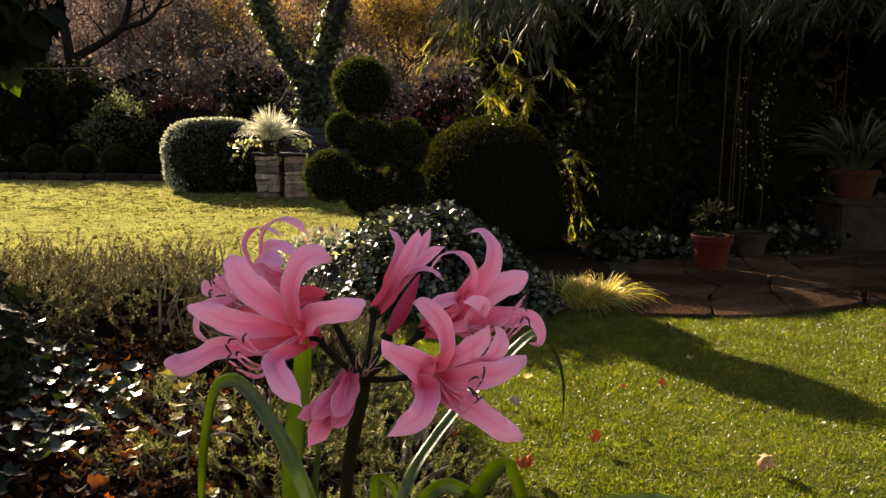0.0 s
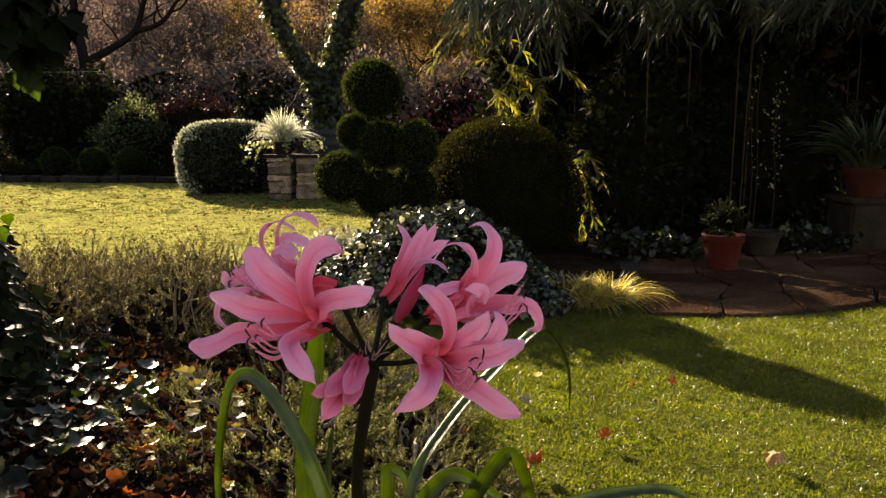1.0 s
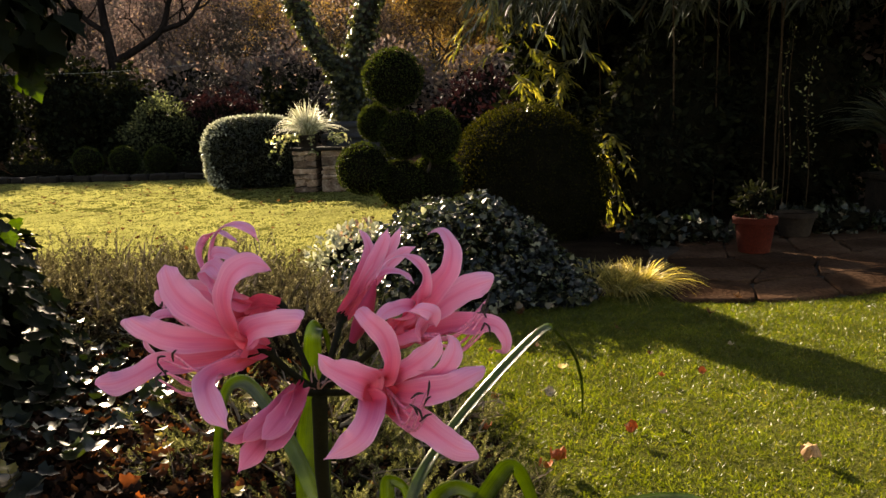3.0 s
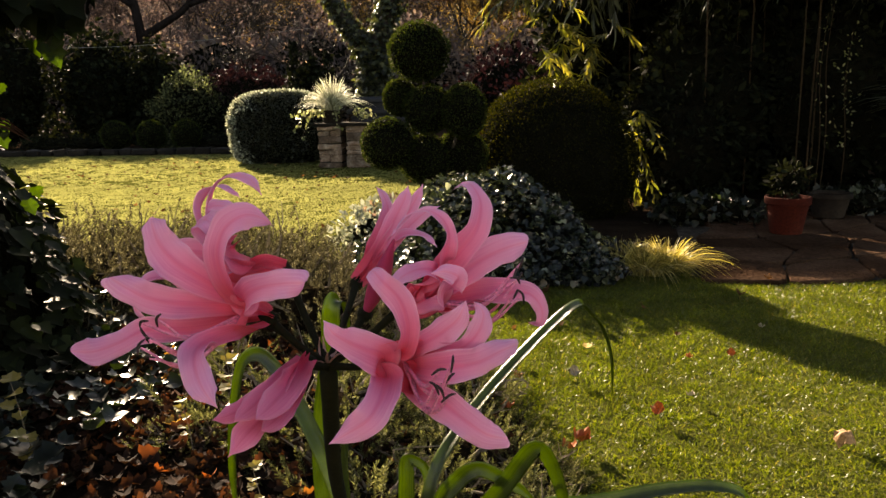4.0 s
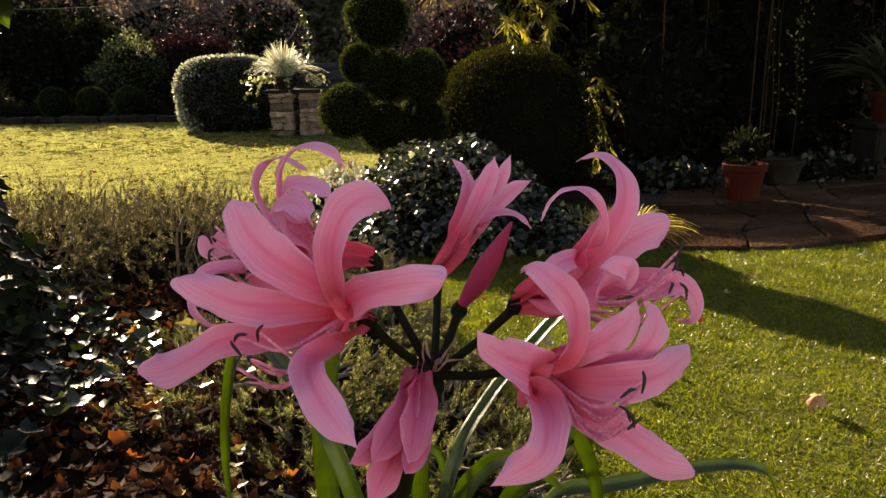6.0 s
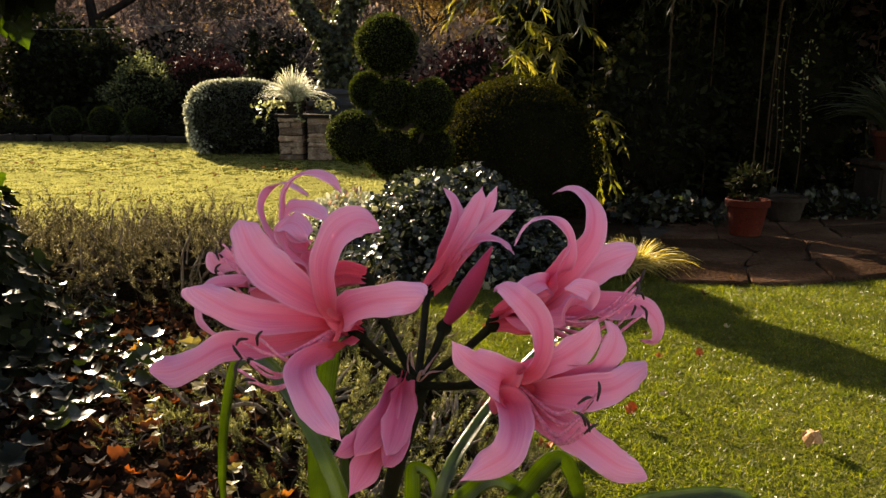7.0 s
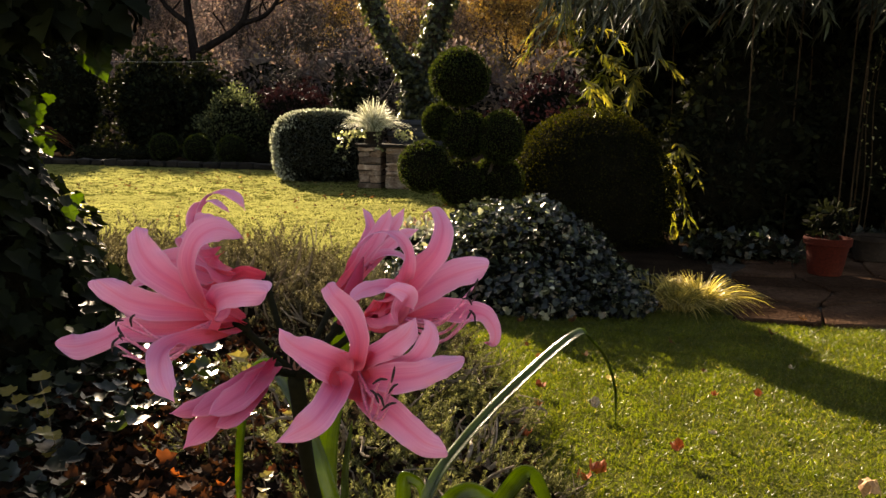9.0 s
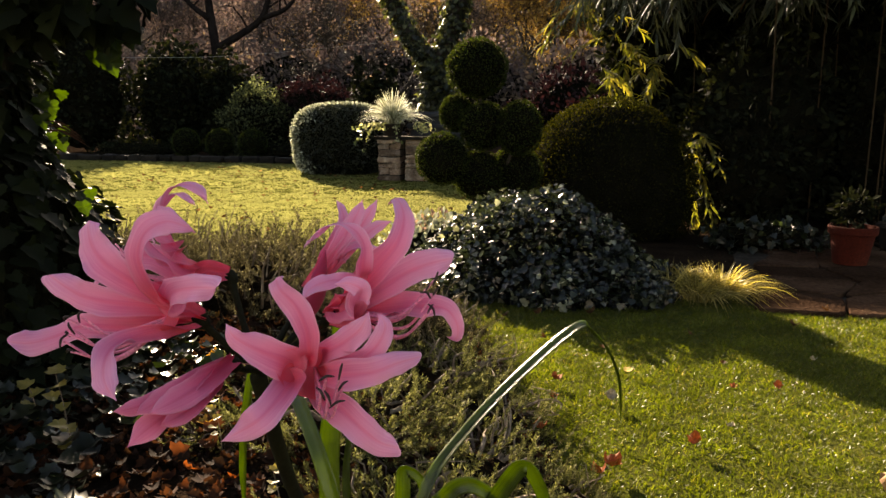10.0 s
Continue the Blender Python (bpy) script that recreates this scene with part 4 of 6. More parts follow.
np_part("bud", tube(own([(0.0717, 0.588, 0.925), (0.082, 0.575, 0.945), (0.0929, 0.5598, 0.9706)]), [0.0018, 0.003, 0.0042, 0.005, 0.0052, 0.0046, 0.0034, 0.002, 0.0005], 10, 16), M_PETAL_DEEP, FLOWER, "closed deep pink bud", smooth=True)
scape = np_part("scape", tube(own([(-0.012, 1.03, 0.19), (0.0, 0.93, 0.4), (0.02, 0.77, 0.64), (0.0373, 0.639, 0.7965), HUB - (0.0, 0.0, 0.004)]), [0.007, 0.006, 0.0052, 0.0046, 0.0044], 12, 26), M_SCAPE, FLOWER, "dark green leafless flower stalk", smooth=True)
for end in ((0.0345, 0.537, 0.9385), (0.0345, 0.572, 0.9525), (0.0935, 0.538, 0.9165), (0.0966, 0.558, 0.9375), (0.0612, 0.617, 0.9348), (0.0717, 0.588, 0.925), (0.056, 0.5265, 0.92)):
    end = np.array(end)
    mid = (HUB + end) / 2 + (0, 0, -0.0015)
    np_part("pedicel", tube(own([HUB, mid, end]), [0.0028, 0.0022, 0.0019, 0.0018, 0.0018, 0.0018, 0.0018, 0.0019, 0.002, 0.0022, 0.0028], 10, 22), M_SCAPE, FLOWER, smooth=True)
    go = unit(end - mid)
    np_part("ovary", tube(own([end - go * 0.0065, end - go * 0.002, end + go * 0.0025]), [0.0018, 0.0032, 0.0039, 0.0039, 0.0034, 0.0026], 10, 14), M_SCAPE, FLOWER, "dark knobbly ovary", smooth=True)
r6 = np.random.default_rng(6)
for k in range(9):
    a = k * 0.7
    d = np.array((np.cos(a), np.sin(a), 0.7 + r6.uniform(0, 0.8))) * 0.008
    np_part("bract", ribbon(own([HUB + d * 0.1, HUB + d * 0.6, HUB + d + r6.normal(0, 0.002, 3)]), (0.0012, 0.0016, 0.0004), (0, 0, 1), 7, 3, 0.2, 0.0002)[:2], M_BRACT, FLOWER)


def strap(points, width, normal=(0, 0, 1), fold=0.12, seed=0, twist=0.0, facing=None):
    """One leaf; facing: shares of its length and which way its upper side looks there."""
    nor = None
    if facing:
        at = [f[0] for f in facing]
        nor = np.stack([np.interp(np.linspace(0, 1, 64), at, [f[1][k] for f in facing]) for k in range(3)], 1)
    wid = np.array((0.7, 0.85, 1, 1, 1, 1, 0.98, 0.92, 0.83, 0.72, 0.56, 0.06)) * width
    v, f, uv = ribbon(own(points), wid, normal, 64, 7, 0.0 if facing else 0.05, 0.0007, 0.004, fold, seed, twist, normals=nor)
    np_part("strap_leaf", (v, f), M_STRAP, FLOWER, "", uv, True)


strap([(0.02, 1.0, 0.19), (0.045, 0.975, 0.48), (0.062, 0.985, 0.612), (0.1012, 1.03, 0.665), (0.1644, 1.068, 0.7296), (0.2214, 1.095, 0.7784), (0.235, 1.1045, 0.7838), (0.239, 1.1065, 0.7825), (0.244, 1.111, 0.775), (0.264, 1.135, 0.748), (0.285, 1.18, 0.69), (0.295, 1.217, 0.616)], 0.0185, fold=0.16, seed=1,
      facing=((0, (-0.6, -0.8, 0.05)), (0.28, (-0.56, -0.75, 0.3)), (0.4, (-0.44, -0.46, 0.79)), (0.67, (-0.44, -0.46, 0.79)), (0.73, (0.4, 0.0, 0.7)), (0.8, (0.84, 0.4, 0.12)), (1, (0.84, 0.32, 0.12))))
strap([(-0.01, 1.0, 0.19), (-0.03, 0.985, 0.48), (-0.07, 1.0, 0.62), (-0.14, 1.08, 0.687), (-0.19, 1.13, 0.703), (-0.215, 1.14, 0.69), (-0.237, 1.145, 0.615), (-0.249, 1.15, 0.53), (-0.251, 1.15, 0.44)], 0.021, (0.25, -0.9, 0.25), 0.2, 2, -1.4)
strap([(-0.03, 1.08, 0.19), (-0.1, 1.13, 0.4), (-0.116, 1.15, 0.56), (-0.1, 1.16, 0.7), (-0.094, 1.16, 0.768), (-0.09, 1.185, 0.762), (-0.085, 1.22, 0.70)], 0.03, (0.25, -1, 0.2), 0.2, 3)
strap([(0.05, 1.05, 0.19), (0.075, 1.03, 0.36), (0.1196, 0.97, 0.5745), (0.1444, 0.945, 0.6251), (0.1673, 0.925, 0.6707), (0.1744, 0.918, 0.6819), (0.181, 0.915, 0.6847), (0.1886, 0.917, 0.6728), (0.1994, 0.925, 0.6424), (0.2079, 0.93, 0.6077), (0.2145, 0.935, 0.5719)], 0.02, (-0.45, -0.85, 0.2), 0.14, 4)
strap([(0.06, 1.03, 0.19), (0.13, 1.04, 0.4), (0.1873, 1.05, 0.5321), (0.2404, 1.05, 0.5416), (0.2798, 1.05, 0.5494), (0.3122, 1.05, 0.5586), (0.3509, 1.05, 0.5662), (0.383, 1.05, 0.5701), (0.4122, 1.05, 0.5681), (0.4311, 1.055, 0.5578), (0.4425, 1.06, 0.5398), (0.4561, 1.065, 0.5063)], 0.019, (-0.4, -0.4, 0.8), 0.16, 5)
strap([(0.02, 1.03, 0.19), (0.02, 1.03, 0.4), (0.0207, 1.032, 0.58), (0.023, 1.035, 0.606), (0.045, 1.03, 0.60), (0.055, 1.02, 0.54)], 0.021, (0.2, -1, 0.2), 0.3, 6)
strap([(0.0, 1.05, 0.19), (-0.05, 1.07, 0.4), (-0.068, 1.08, 0.56), (-0.059, 1.083, 0.652)], 0.013, (0, -1, 0.1), 0.2, 7)
strap([(0.04, 1.02, 0.19), (0.07, 1.0, 0.36), (0.0746, 0.96, 0.5952), (0.0919, 0.955, 0.6224), (0.1051, 0.95, 0.637), (0.1157, 0.95, 0.64), (0.1336, 0.955, 0.63), (0.1578, 0.96, 0.6122), (0.1795, 0.965, 0.5899)], 0.021, (-0.2, -0.7, 0.6), 0.2, 8)


# ---- heather, ivy and litter of the bed ----
def heather_mesh(seed, material, width, tall, sprigs, core_rad=0.44, core_tall=0.74):
    """A dense low shrub: upright shoots and short needles all over a dark body that stands for inner shade."""
    r = np.random.default_rng(seed)
    body = np.array((width * core_rad, width * core_rad, tall * core_tall))
    d = unit(r.normal(size=(sprigs * 3, 3)) * (1, 1, 0.9))
    d = d[d[:, 2] > -0.02][:sprigs]
    n = len(d)
    wob = 1 + 0.16 * np.sin(d[:, :1] * 6 + seed) * np.sin(d[:, 1:2] * 5 + 1) + 0.08 * r.normal(size=(n, 1))
    p = d * body * wob
    way = unit(d * (0.8, 0.8, 0.3) + (0, 0, 0.6) + 0.34 * r.normal(size=(n, 3)))
    long = r.choice((0.06, 0.08, 0.1, 0.13, 0.17, 0.23), n, p=(0.2, 0.27, 0.25, 0.16, 0.09, 0.03)) * r.uniform(0.8, 1.25, n)
    foot = p - way * 0.03
    # shoots as thin three-sided rods
    rv, rf = arr((0.5, 0, 0), (-0.25, 0, 0.43), (-0.25, 0, -0.43), (0, 1, 0)), [(0, 1, 3), (1, 2, 3), (2, 0, 3)]
    sx = unit(np.cross(way, r.normal(size=way.shape)))
    sz = np.cross(sx, way)
    v = (foot[:, None] + rv[None, :, 0, None] * sx[:, None] * 0.003 + rv[None, :, 1, None] * way[:, None] * long[:, None, None] + rv[None, :, 2, None] * sz[:, None] * 0.003)
    off = (np.arange(n) * 4)[:, None, None]
    rods = v.reshape(-1, 3), [(np.asarray(rf)[None] + off).reshape(-1, 3)]
    # short needles set close round each shoot, like a bottle brush; the long shoots are bare below
    per = 58
    u = np.tile(np.linspace(0.0, 1, per), n)
    i = np.repeat(np.arange(n), per)
    u = 1 - (1 - u) * np.clip(0.085 / long, 0.35, 0.9)[i]
    at = foot[i] + way[i] * (long[i] * u)[:, None] + r.normal(0, 0.0012, (len(i), 3))
    ring = unit(np.cross(way[i], r.normal(size=(len(i), 3))))
    nway = unit(way[i] * r.uniform(0.5, 1.0, (len(i), 1)) + ring * 0.7)
    needles = scatter(CHIP, at, nway, way[i] + 0.5 * r.normal(size=(len(i), 3)), r.uniform(0.01, 0.016, len(i)) * (1.15 - 0.45 * (u > 0.93)), r.uniform(0.005, 0.0075, len(i)))
    stems = []
    for k in range(26):
        b = r.uniform(0, 6.28)
        e = np.array((np.cos(b), np.sin(b), 0)) * width * r.uniform(0.3, 0.54)
        top = e + (0, 0, tall * r.uniform(0.3, 0.95))
        bend = e * r.uniform(0.4, 0.8) + (0, 0, tall * r.uniform(0.1, 0.4)) + r.normal(0, 0.03, 3)
        stems.append(tube([(0, 0, -0.02), bend, (bend + top) / 2 + r.normal(0, 0.02, 3), top], [0.011, 0.0075, 0.005, 0.003], 6, 9, False))
        if k % 2:
            fork = (bend + top) / 2
            stems.append(tube([fork, fork + r.normal(0, 0.03, 3) + (0, 0, 0.03), fork + r.normal(0, 0.05, 3) + (0, 0, 0.08)], [0.0035, 0.003, 0.0016], 4, 5, False))
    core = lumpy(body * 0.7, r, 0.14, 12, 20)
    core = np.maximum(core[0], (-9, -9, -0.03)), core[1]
    return (np_mesh("shoot_mass", *rods, M_SHOOT), np_mesh("needle_cover", *needles, material), np_mesh("woody_stem", *join(*stems), M_TWIG), np_mesh("inner_mass", *core, M_HEATHER_GAP))


def heather(meshes, at, turn, scale, label):
    h = thing("heather_shrub", (*at, float(ground_height(*at))), label, "shrub", "heather in the bed")
    h.rotation_euler, h.scale = (0, 0, turn), (scale,) * 3
    for m in meshes:
        new(m.name.split(".")[0], m).parent = h


brown = [heather_mesh(20 + k, M_HEATHER, 0.85, 0.36, 430) for k in range(3)]
green = [heather_mesh(30 + k, M_HEATHER_G, 0.6, 0.17, 190) for k in range(2)]
r7 = np.random.default_rng(7)
for k, (x, y, s) in enumerate([(-2.9, 3.7, 1.1), (-2.35, 3.25, 1.0), (-2.25, 3.95, 1.1), (-1.75, 3.55, 1.05), (-1.65, 2.95, 0.95), (-1.2, 3.8, 1.1), (-1.15, 3.15, 1.0), (-0.84, 3.5, 0.88),
                               (-0.62, 2.95, 0.85), (-2.9, 4.4, 1.0), (-1.7, 4.3, 1.05), (-1.02, 4.05, 0.78), (-0.38, 3.2, 0.65), (-1.45, 2.6, 0.45)]):
    heather(brown[k % 3], (x, y), r7.uniform(0, 6.28), s, "faded brown heather with grey woody stems in the bed")
for k, (x, y, s) in enumerate([(-0.05, 2.45, 0.85), (-0.3, 2.55, 0.95), (-0.05, 2.0, 0.9), (-0.4, 2.05, 0.95), (-0.16, 1.62, 0.85), (0.08, 1.7, 0.8), (-0.22, 2.85, 0.9),
                               (0.12, 1.3, 0.7), (-0.3, 1.2, 0.6), (0.2, 2.05, 0.5), (-0.75, 2.3, 0.5), (0.17, 0.9, 0.6), (-0.15, 0.85, 0.6), (-0.68, 1.86, 0.38)]):
    heather(green[k % 2], (x, y), r7.uniform(0, 6.28), s, "low green heather with dry sprigs in the bed")


def flat_leaves(n, x0, x1, y0, y1, lift, tilt, keep, r):
    x, y = r.uniform(x0, x1, n), r.uniform(y0, y1, n)
    k = keep(x, y)
    x, y = x[k], y[k]
    m = len(x)
    at = np.stack([x, y, ground_height(x, y) + lift * r.random(m)], 1)
    a = r.uniform(0, 6.28, m)
    nor = np.stack([r.normal(0, tilt, m), r.normal(0, tilt, m), np.ones(m)], 1)
    return at, np.stack([np.cos(a), np.sin(a), r.normal(0, 0.3, m)], 1), nor


r8 = np.random.default_rng(8)
in_bed = lambda x, y: (x < bed_edge(y) - 0.02) & (y < 4.6)
at, way, nor = flat_leaves(19000, -3.0, 0.45, 0.0, 4.4, 0.05, 0.5, in_bed, r8)
tagged(np_part("leaf_litter", scatter(curled(LOBED, 0.7), at, way, nor, r8.uniform(0.02, 0.046, len(at))), M_LITTER, smooth=True), "rust and brown dead leaves strewn over the bed", "leaf litter", kind="stuff")
def ivy_zone(x, y):
    # cut along the sun's direction, so the glossy leaves draw the sunlit patch
    across, back = 0.835 * x + 0.55 * y, 0.835 * y - 0.55 * x
    return in_bed(x, y) & (y < 2.9) & (across < 0.52 + 0.06 * np.sin(y * 9)) & ((across < 0.2) | (back > 1.95))


at, way, nor = flat_leaves(5600, -3.0, 0.3, 0.0, 2.9, 0.12, 0.27, ivy_zone, r8)
tagged(np_part("ground_ivy", scatter(curled(LOBED, 0.5), at, way, nor, r8.uniform(0.03, 0.068, len(at))), M_IVY_GROUND, smooth=True), "dark glossy ivy creeping over the bed", "ivy", kind="stuff")

# young yellow-green sprigs standing in the bed
for k, (x, y, z, s) in enumerate([(-0.5456, 1.8448, 0.458, 0.05), (-0.45, 1.9, 0.38, 0.035), (-0.62, 1.75, 0.36, 0.03), (-0.25, 1.15, 0.42, 0.03), (-0.36, 1.5, 0.33, 0.03), (-1.0, 1.7, 0.42, 0.05), (-1.12, 1.75, 0.36, 0.045), (-0.92, 1.62, 0.33, 0.045)]):
    b = thing("ivy_sprig", (x, y, float(ground_height(x, y))), "pale yellow-green ivy sprig rising from the bed", "ivy", "pale sprigs in the bed")
    h = z - float(ground_height(x, y))
    np_part("stem", tube([(0.02, 0, -0.01), (0.01, 0.01, h * 0.5), (0, 0, h)], [0.0016, 0.0012, 0.0008], 5, 7), M_TWIG, b)
    n = 5
    hh = np.linspace(0.45, 1, n) * h
    w = unit(np.stack([np.cos(np.arange(n) * 2.4 + k), np.sin(np.arange(n) * 2.4 + k), np.full(n, 0.3)], 1))
    for j in range(n):
        np_part("leaf", scatter(curled(LOBED, 0.1), np.array([[0, 0, hh[j]]]), w[j:j + 1], np.array([[0.1, -0.3, 1.0]]), [s * (0.6 + 0.4 * j / n)]), M_SEDGE, b)


# ---- ivy-covered trunk beside the bed ----
def ivy_trunk():
    r = np.random.default_rng(9)
    t = thing("ivy_clad_trunk", (-1.8, 2.2, 0.15), "tree trunk smothered in dark ivy beside the bed", "tree")
    np_part("trunk", tube([(0, 0, -0.1), (0.02, 0, 1.0), (-0.02, 0.03, 2.2), (0.05, 0.05, 3.4)], [0.34, 0.27, 0.24, 0.2], 14, 14), M_BARK, t, "rough dark trunk", smooth=True)
    n = 9500
    z = r.uniform(0.0, 3.0, n)
    a = r.uniform(0, 6.28, n)
    rad = np.interp(z, [0, 0.35, 0.5, 0.65, 0.75, 1.0, 1.35, 1.8, 3.0], [0.62, 0.56, 0.51, 0.45, 0.4, 0.34, 0.4, 0.5, 0.6]) * (1 - 0.35 * r.random(n) ** 1.5) * (1 + 0.1 * np.sin(a * 3 + z * 4))
    p = np.stack([rad * np.cos(a), rad * np.sin(a), z], 1)
    out = np.stack([np.cos(a), np.sin(a), np.full(n, -0.9)], 1)
    leaves = scatter(curled(LOBED, 0.1), p, out + 0.5 * r.normal(size=p.shape), np.stack([np.cos(a), np.sin(a), np.full(n, 0.9)], 1) + 0.4 * r.normal(size=p.shape), r.uniform(0.035, 0.075, n))
    np_part("ivy", leaves, M_IVY, t, "dense dark green ivy leaves", smooth=True)
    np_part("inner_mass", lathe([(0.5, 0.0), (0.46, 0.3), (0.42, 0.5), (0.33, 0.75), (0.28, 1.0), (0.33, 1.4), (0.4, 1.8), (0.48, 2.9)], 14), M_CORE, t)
    # an added ivy heap, hidden behind the foot of the trunk, shades the bed
    q, o = shell(np.array((0.36, 0.36, 0.62)), 1700, r, 2.3, 0.3, 0.0, 0.1)
    q = q + (-0.18, 0.7, -0.02)
    np_part("ivy", scatter(curled(LOBED, 0.1), q, o + (0, 0, -0.9) + 0.5 * r.normal(size=q.shape), o + (0, 0, 0.6) + 0.4 * r.normal(size=q.shape), r.uniform(0.04, 0.075, len(q))), M_IVY, t, smooth=True)
    # the heavier head of ivy, above view, sized to shade the flower
    q, o = shell(np.array((0.6, 0.52, 0.5)), 3800, r, 2.2, 0.35, -1.0, 0.12)
    q = q + (0.72, 0.12, 1.90)
    np_part("ivy", scatter(curled(LOBED, 0.1), q, o + (0, 0, -0.9) + 0.5 * r.normal(size=q.shape), o + (0, 0, 0.6) + 0.4 * r.normal(size=q.shape), r.uniform(0.04, 0.08, len(q))), M_IVY, t, smooth=True)
    q, o = shell(np.array((0.3, 0.28, 0.25)), 1000, r, 2.0, 0.4, -1.0, 0.12)
    q = q + (0.44, 0.02, 1.47)
    np_part("ivy", scatter(curled(LOBED, 0.1), q, o + (0, 0, -0.9) + 0.5 * r.normal(size=q.shape), o + (0, 0, 0.6) + 0.4 * r.normal(size=q.shape), r.uniform(0.04, 0.08, len(q))), M_IVY, t, smooth=True)
    q, o = shell(np.array((0.27, 0.24, 0.27)), 950, r, 2.0, 0.5, -1.0, 0.12)
    q = q + (0.79, -0.48, 1.31)
    np_part("ivy", scatter(curled(LOBED, 0.1), q, o + (0, 0, -0.9) + 0.5 * r.normal(size=q.shape), o + (0, 0, 0.6) + 0.4 * r.normal(size=q.shape), r.uniform(0.04, 0.075, len(q))), M_IVY, t, smooth=True)
    cv, cf = lumpy(np.array((0.2, 0.17, 0.2)), r, 0.1)
    np_part("inner_mass", (cv + (0.79, -0.48, 1.34), cf), M_CORE, t)
    cv, cf = lumpy(np.array((0.5, 0.43, 0.44)), r, 0.1)
    np_part("inner_mass", (cv + (0.72, 0.12, 1.92), cf), M_CORE, t)
    # shoots that hang free of the mass, in the lit copy of the ivy leaf
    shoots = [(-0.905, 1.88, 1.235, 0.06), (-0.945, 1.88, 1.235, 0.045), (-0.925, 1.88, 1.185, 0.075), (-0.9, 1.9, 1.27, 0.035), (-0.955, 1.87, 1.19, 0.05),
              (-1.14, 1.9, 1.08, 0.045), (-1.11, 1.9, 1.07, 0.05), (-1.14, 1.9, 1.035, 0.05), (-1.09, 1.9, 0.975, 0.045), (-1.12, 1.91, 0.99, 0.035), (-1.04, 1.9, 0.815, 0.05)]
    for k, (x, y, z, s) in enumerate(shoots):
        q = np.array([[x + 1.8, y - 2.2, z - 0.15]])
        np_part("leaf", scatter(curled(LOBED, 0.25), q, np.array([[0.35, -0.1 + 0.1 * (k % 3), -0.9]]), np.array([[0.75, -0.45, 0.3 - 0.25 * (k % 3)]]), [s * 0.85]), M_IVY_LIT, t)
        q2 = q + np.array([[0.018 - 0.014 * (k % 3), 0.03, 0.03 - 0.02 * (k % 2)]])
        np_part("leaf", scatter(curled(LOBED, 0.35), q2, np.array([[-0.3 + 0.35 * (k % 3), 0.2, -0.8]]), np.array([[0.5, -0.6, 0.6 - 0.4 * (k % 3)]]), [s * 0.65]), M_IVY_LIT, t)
    for k in range(3):
        np_part("dry_leaf", ribbon([(0.68, -0.3, 0.87 - 0.012 * k), (0.72, -0.3, 0.865 - 0.01 * k), (0.775 + 0.01 * k, -0.3, 0.83 - 0.012 * k)], (0.004, 0.008, 0.001), (0, -0.6, 0.8), 9, 3, 0.2, 0.0003)[:2], M_LITTER, t, "dry orange leaf blade")



ivy_trunk()


# ---- clipped bushes ----
def blob(parent, name, centre, radii, n, size, leaf, seed, template=CHIP, power=2.0, low=-1.0, label="", depth=0.07, align=0.6, rise=0.0):
    r = np.random.default_rng(seed)
    body = clipped_body(np.array(radii), n, size, r, template, power, depth, low, bumps=0.015, align=align, rise=rise)
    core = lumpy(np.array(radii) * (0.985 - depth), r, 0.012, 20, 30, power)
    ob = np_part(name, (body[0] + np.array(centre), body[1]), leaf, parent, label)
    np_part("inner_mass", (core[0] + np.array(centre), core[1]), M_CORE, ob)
    return ob


def topiary():
    t = thing("cloud_topiary", (-0.45, 6.3, 0), "box topiary clipped into round clouds on bare stems", "topiary")
    balls = [((-0.142, 0.0, 1.43), (0.25, 0.25, 0.24)), ((-0.325, 0.1, 1.067), (0.14, 0.14, 0.15)), ((-0.08, 0.0, 0.966), (0.205, 0.2, 0.2)), ((0.225, -0.1, 0.952), (0.185, 0.185, 0.22)),
             ((-0.402, -0.12, 0.695), (0.225, 0.215, 0.215)), ((-0.106, 0.0, 0.557), (0.225, 0.225, 0.21)), ((0.186, 0.1, 0.577), (0.225, 0.21, 0.23))]
    for k, (c, rad) in enumerate(balls):
        c = np.array(c)
        blob(t, "cloud", c, rad, 5200 if k == 0 else 3600, 0.017, M_BOX, 40 + k)
        np_part("branch", tube([(0.05 - 0.02 * k, 0, 0.0), (c * (0.35, 0.35, 0.5)), c], [0.022, 0.017, 0.01], 7, 9), M_BARK, t, "bare grey stem", smooth=True)


topiary()
bush = thing("domed_bush", (0.5, 7.0, 0), "large dark evergreen bush clipped to a dome", "bush")
blob(bush, "foliage", (0.03, 0, 0.39), (0.75, 0.68, 0.81), 22000, 0.022, M_YEW, 50, low=-0.45, power=2.25)
np_part("stem", tube([(0, 0, -0.05), (0.02, 0, 0.2), (0, 0, 0.5)], [0.06, 0.05, 0.04], 8, 5), M_BARK, bush)


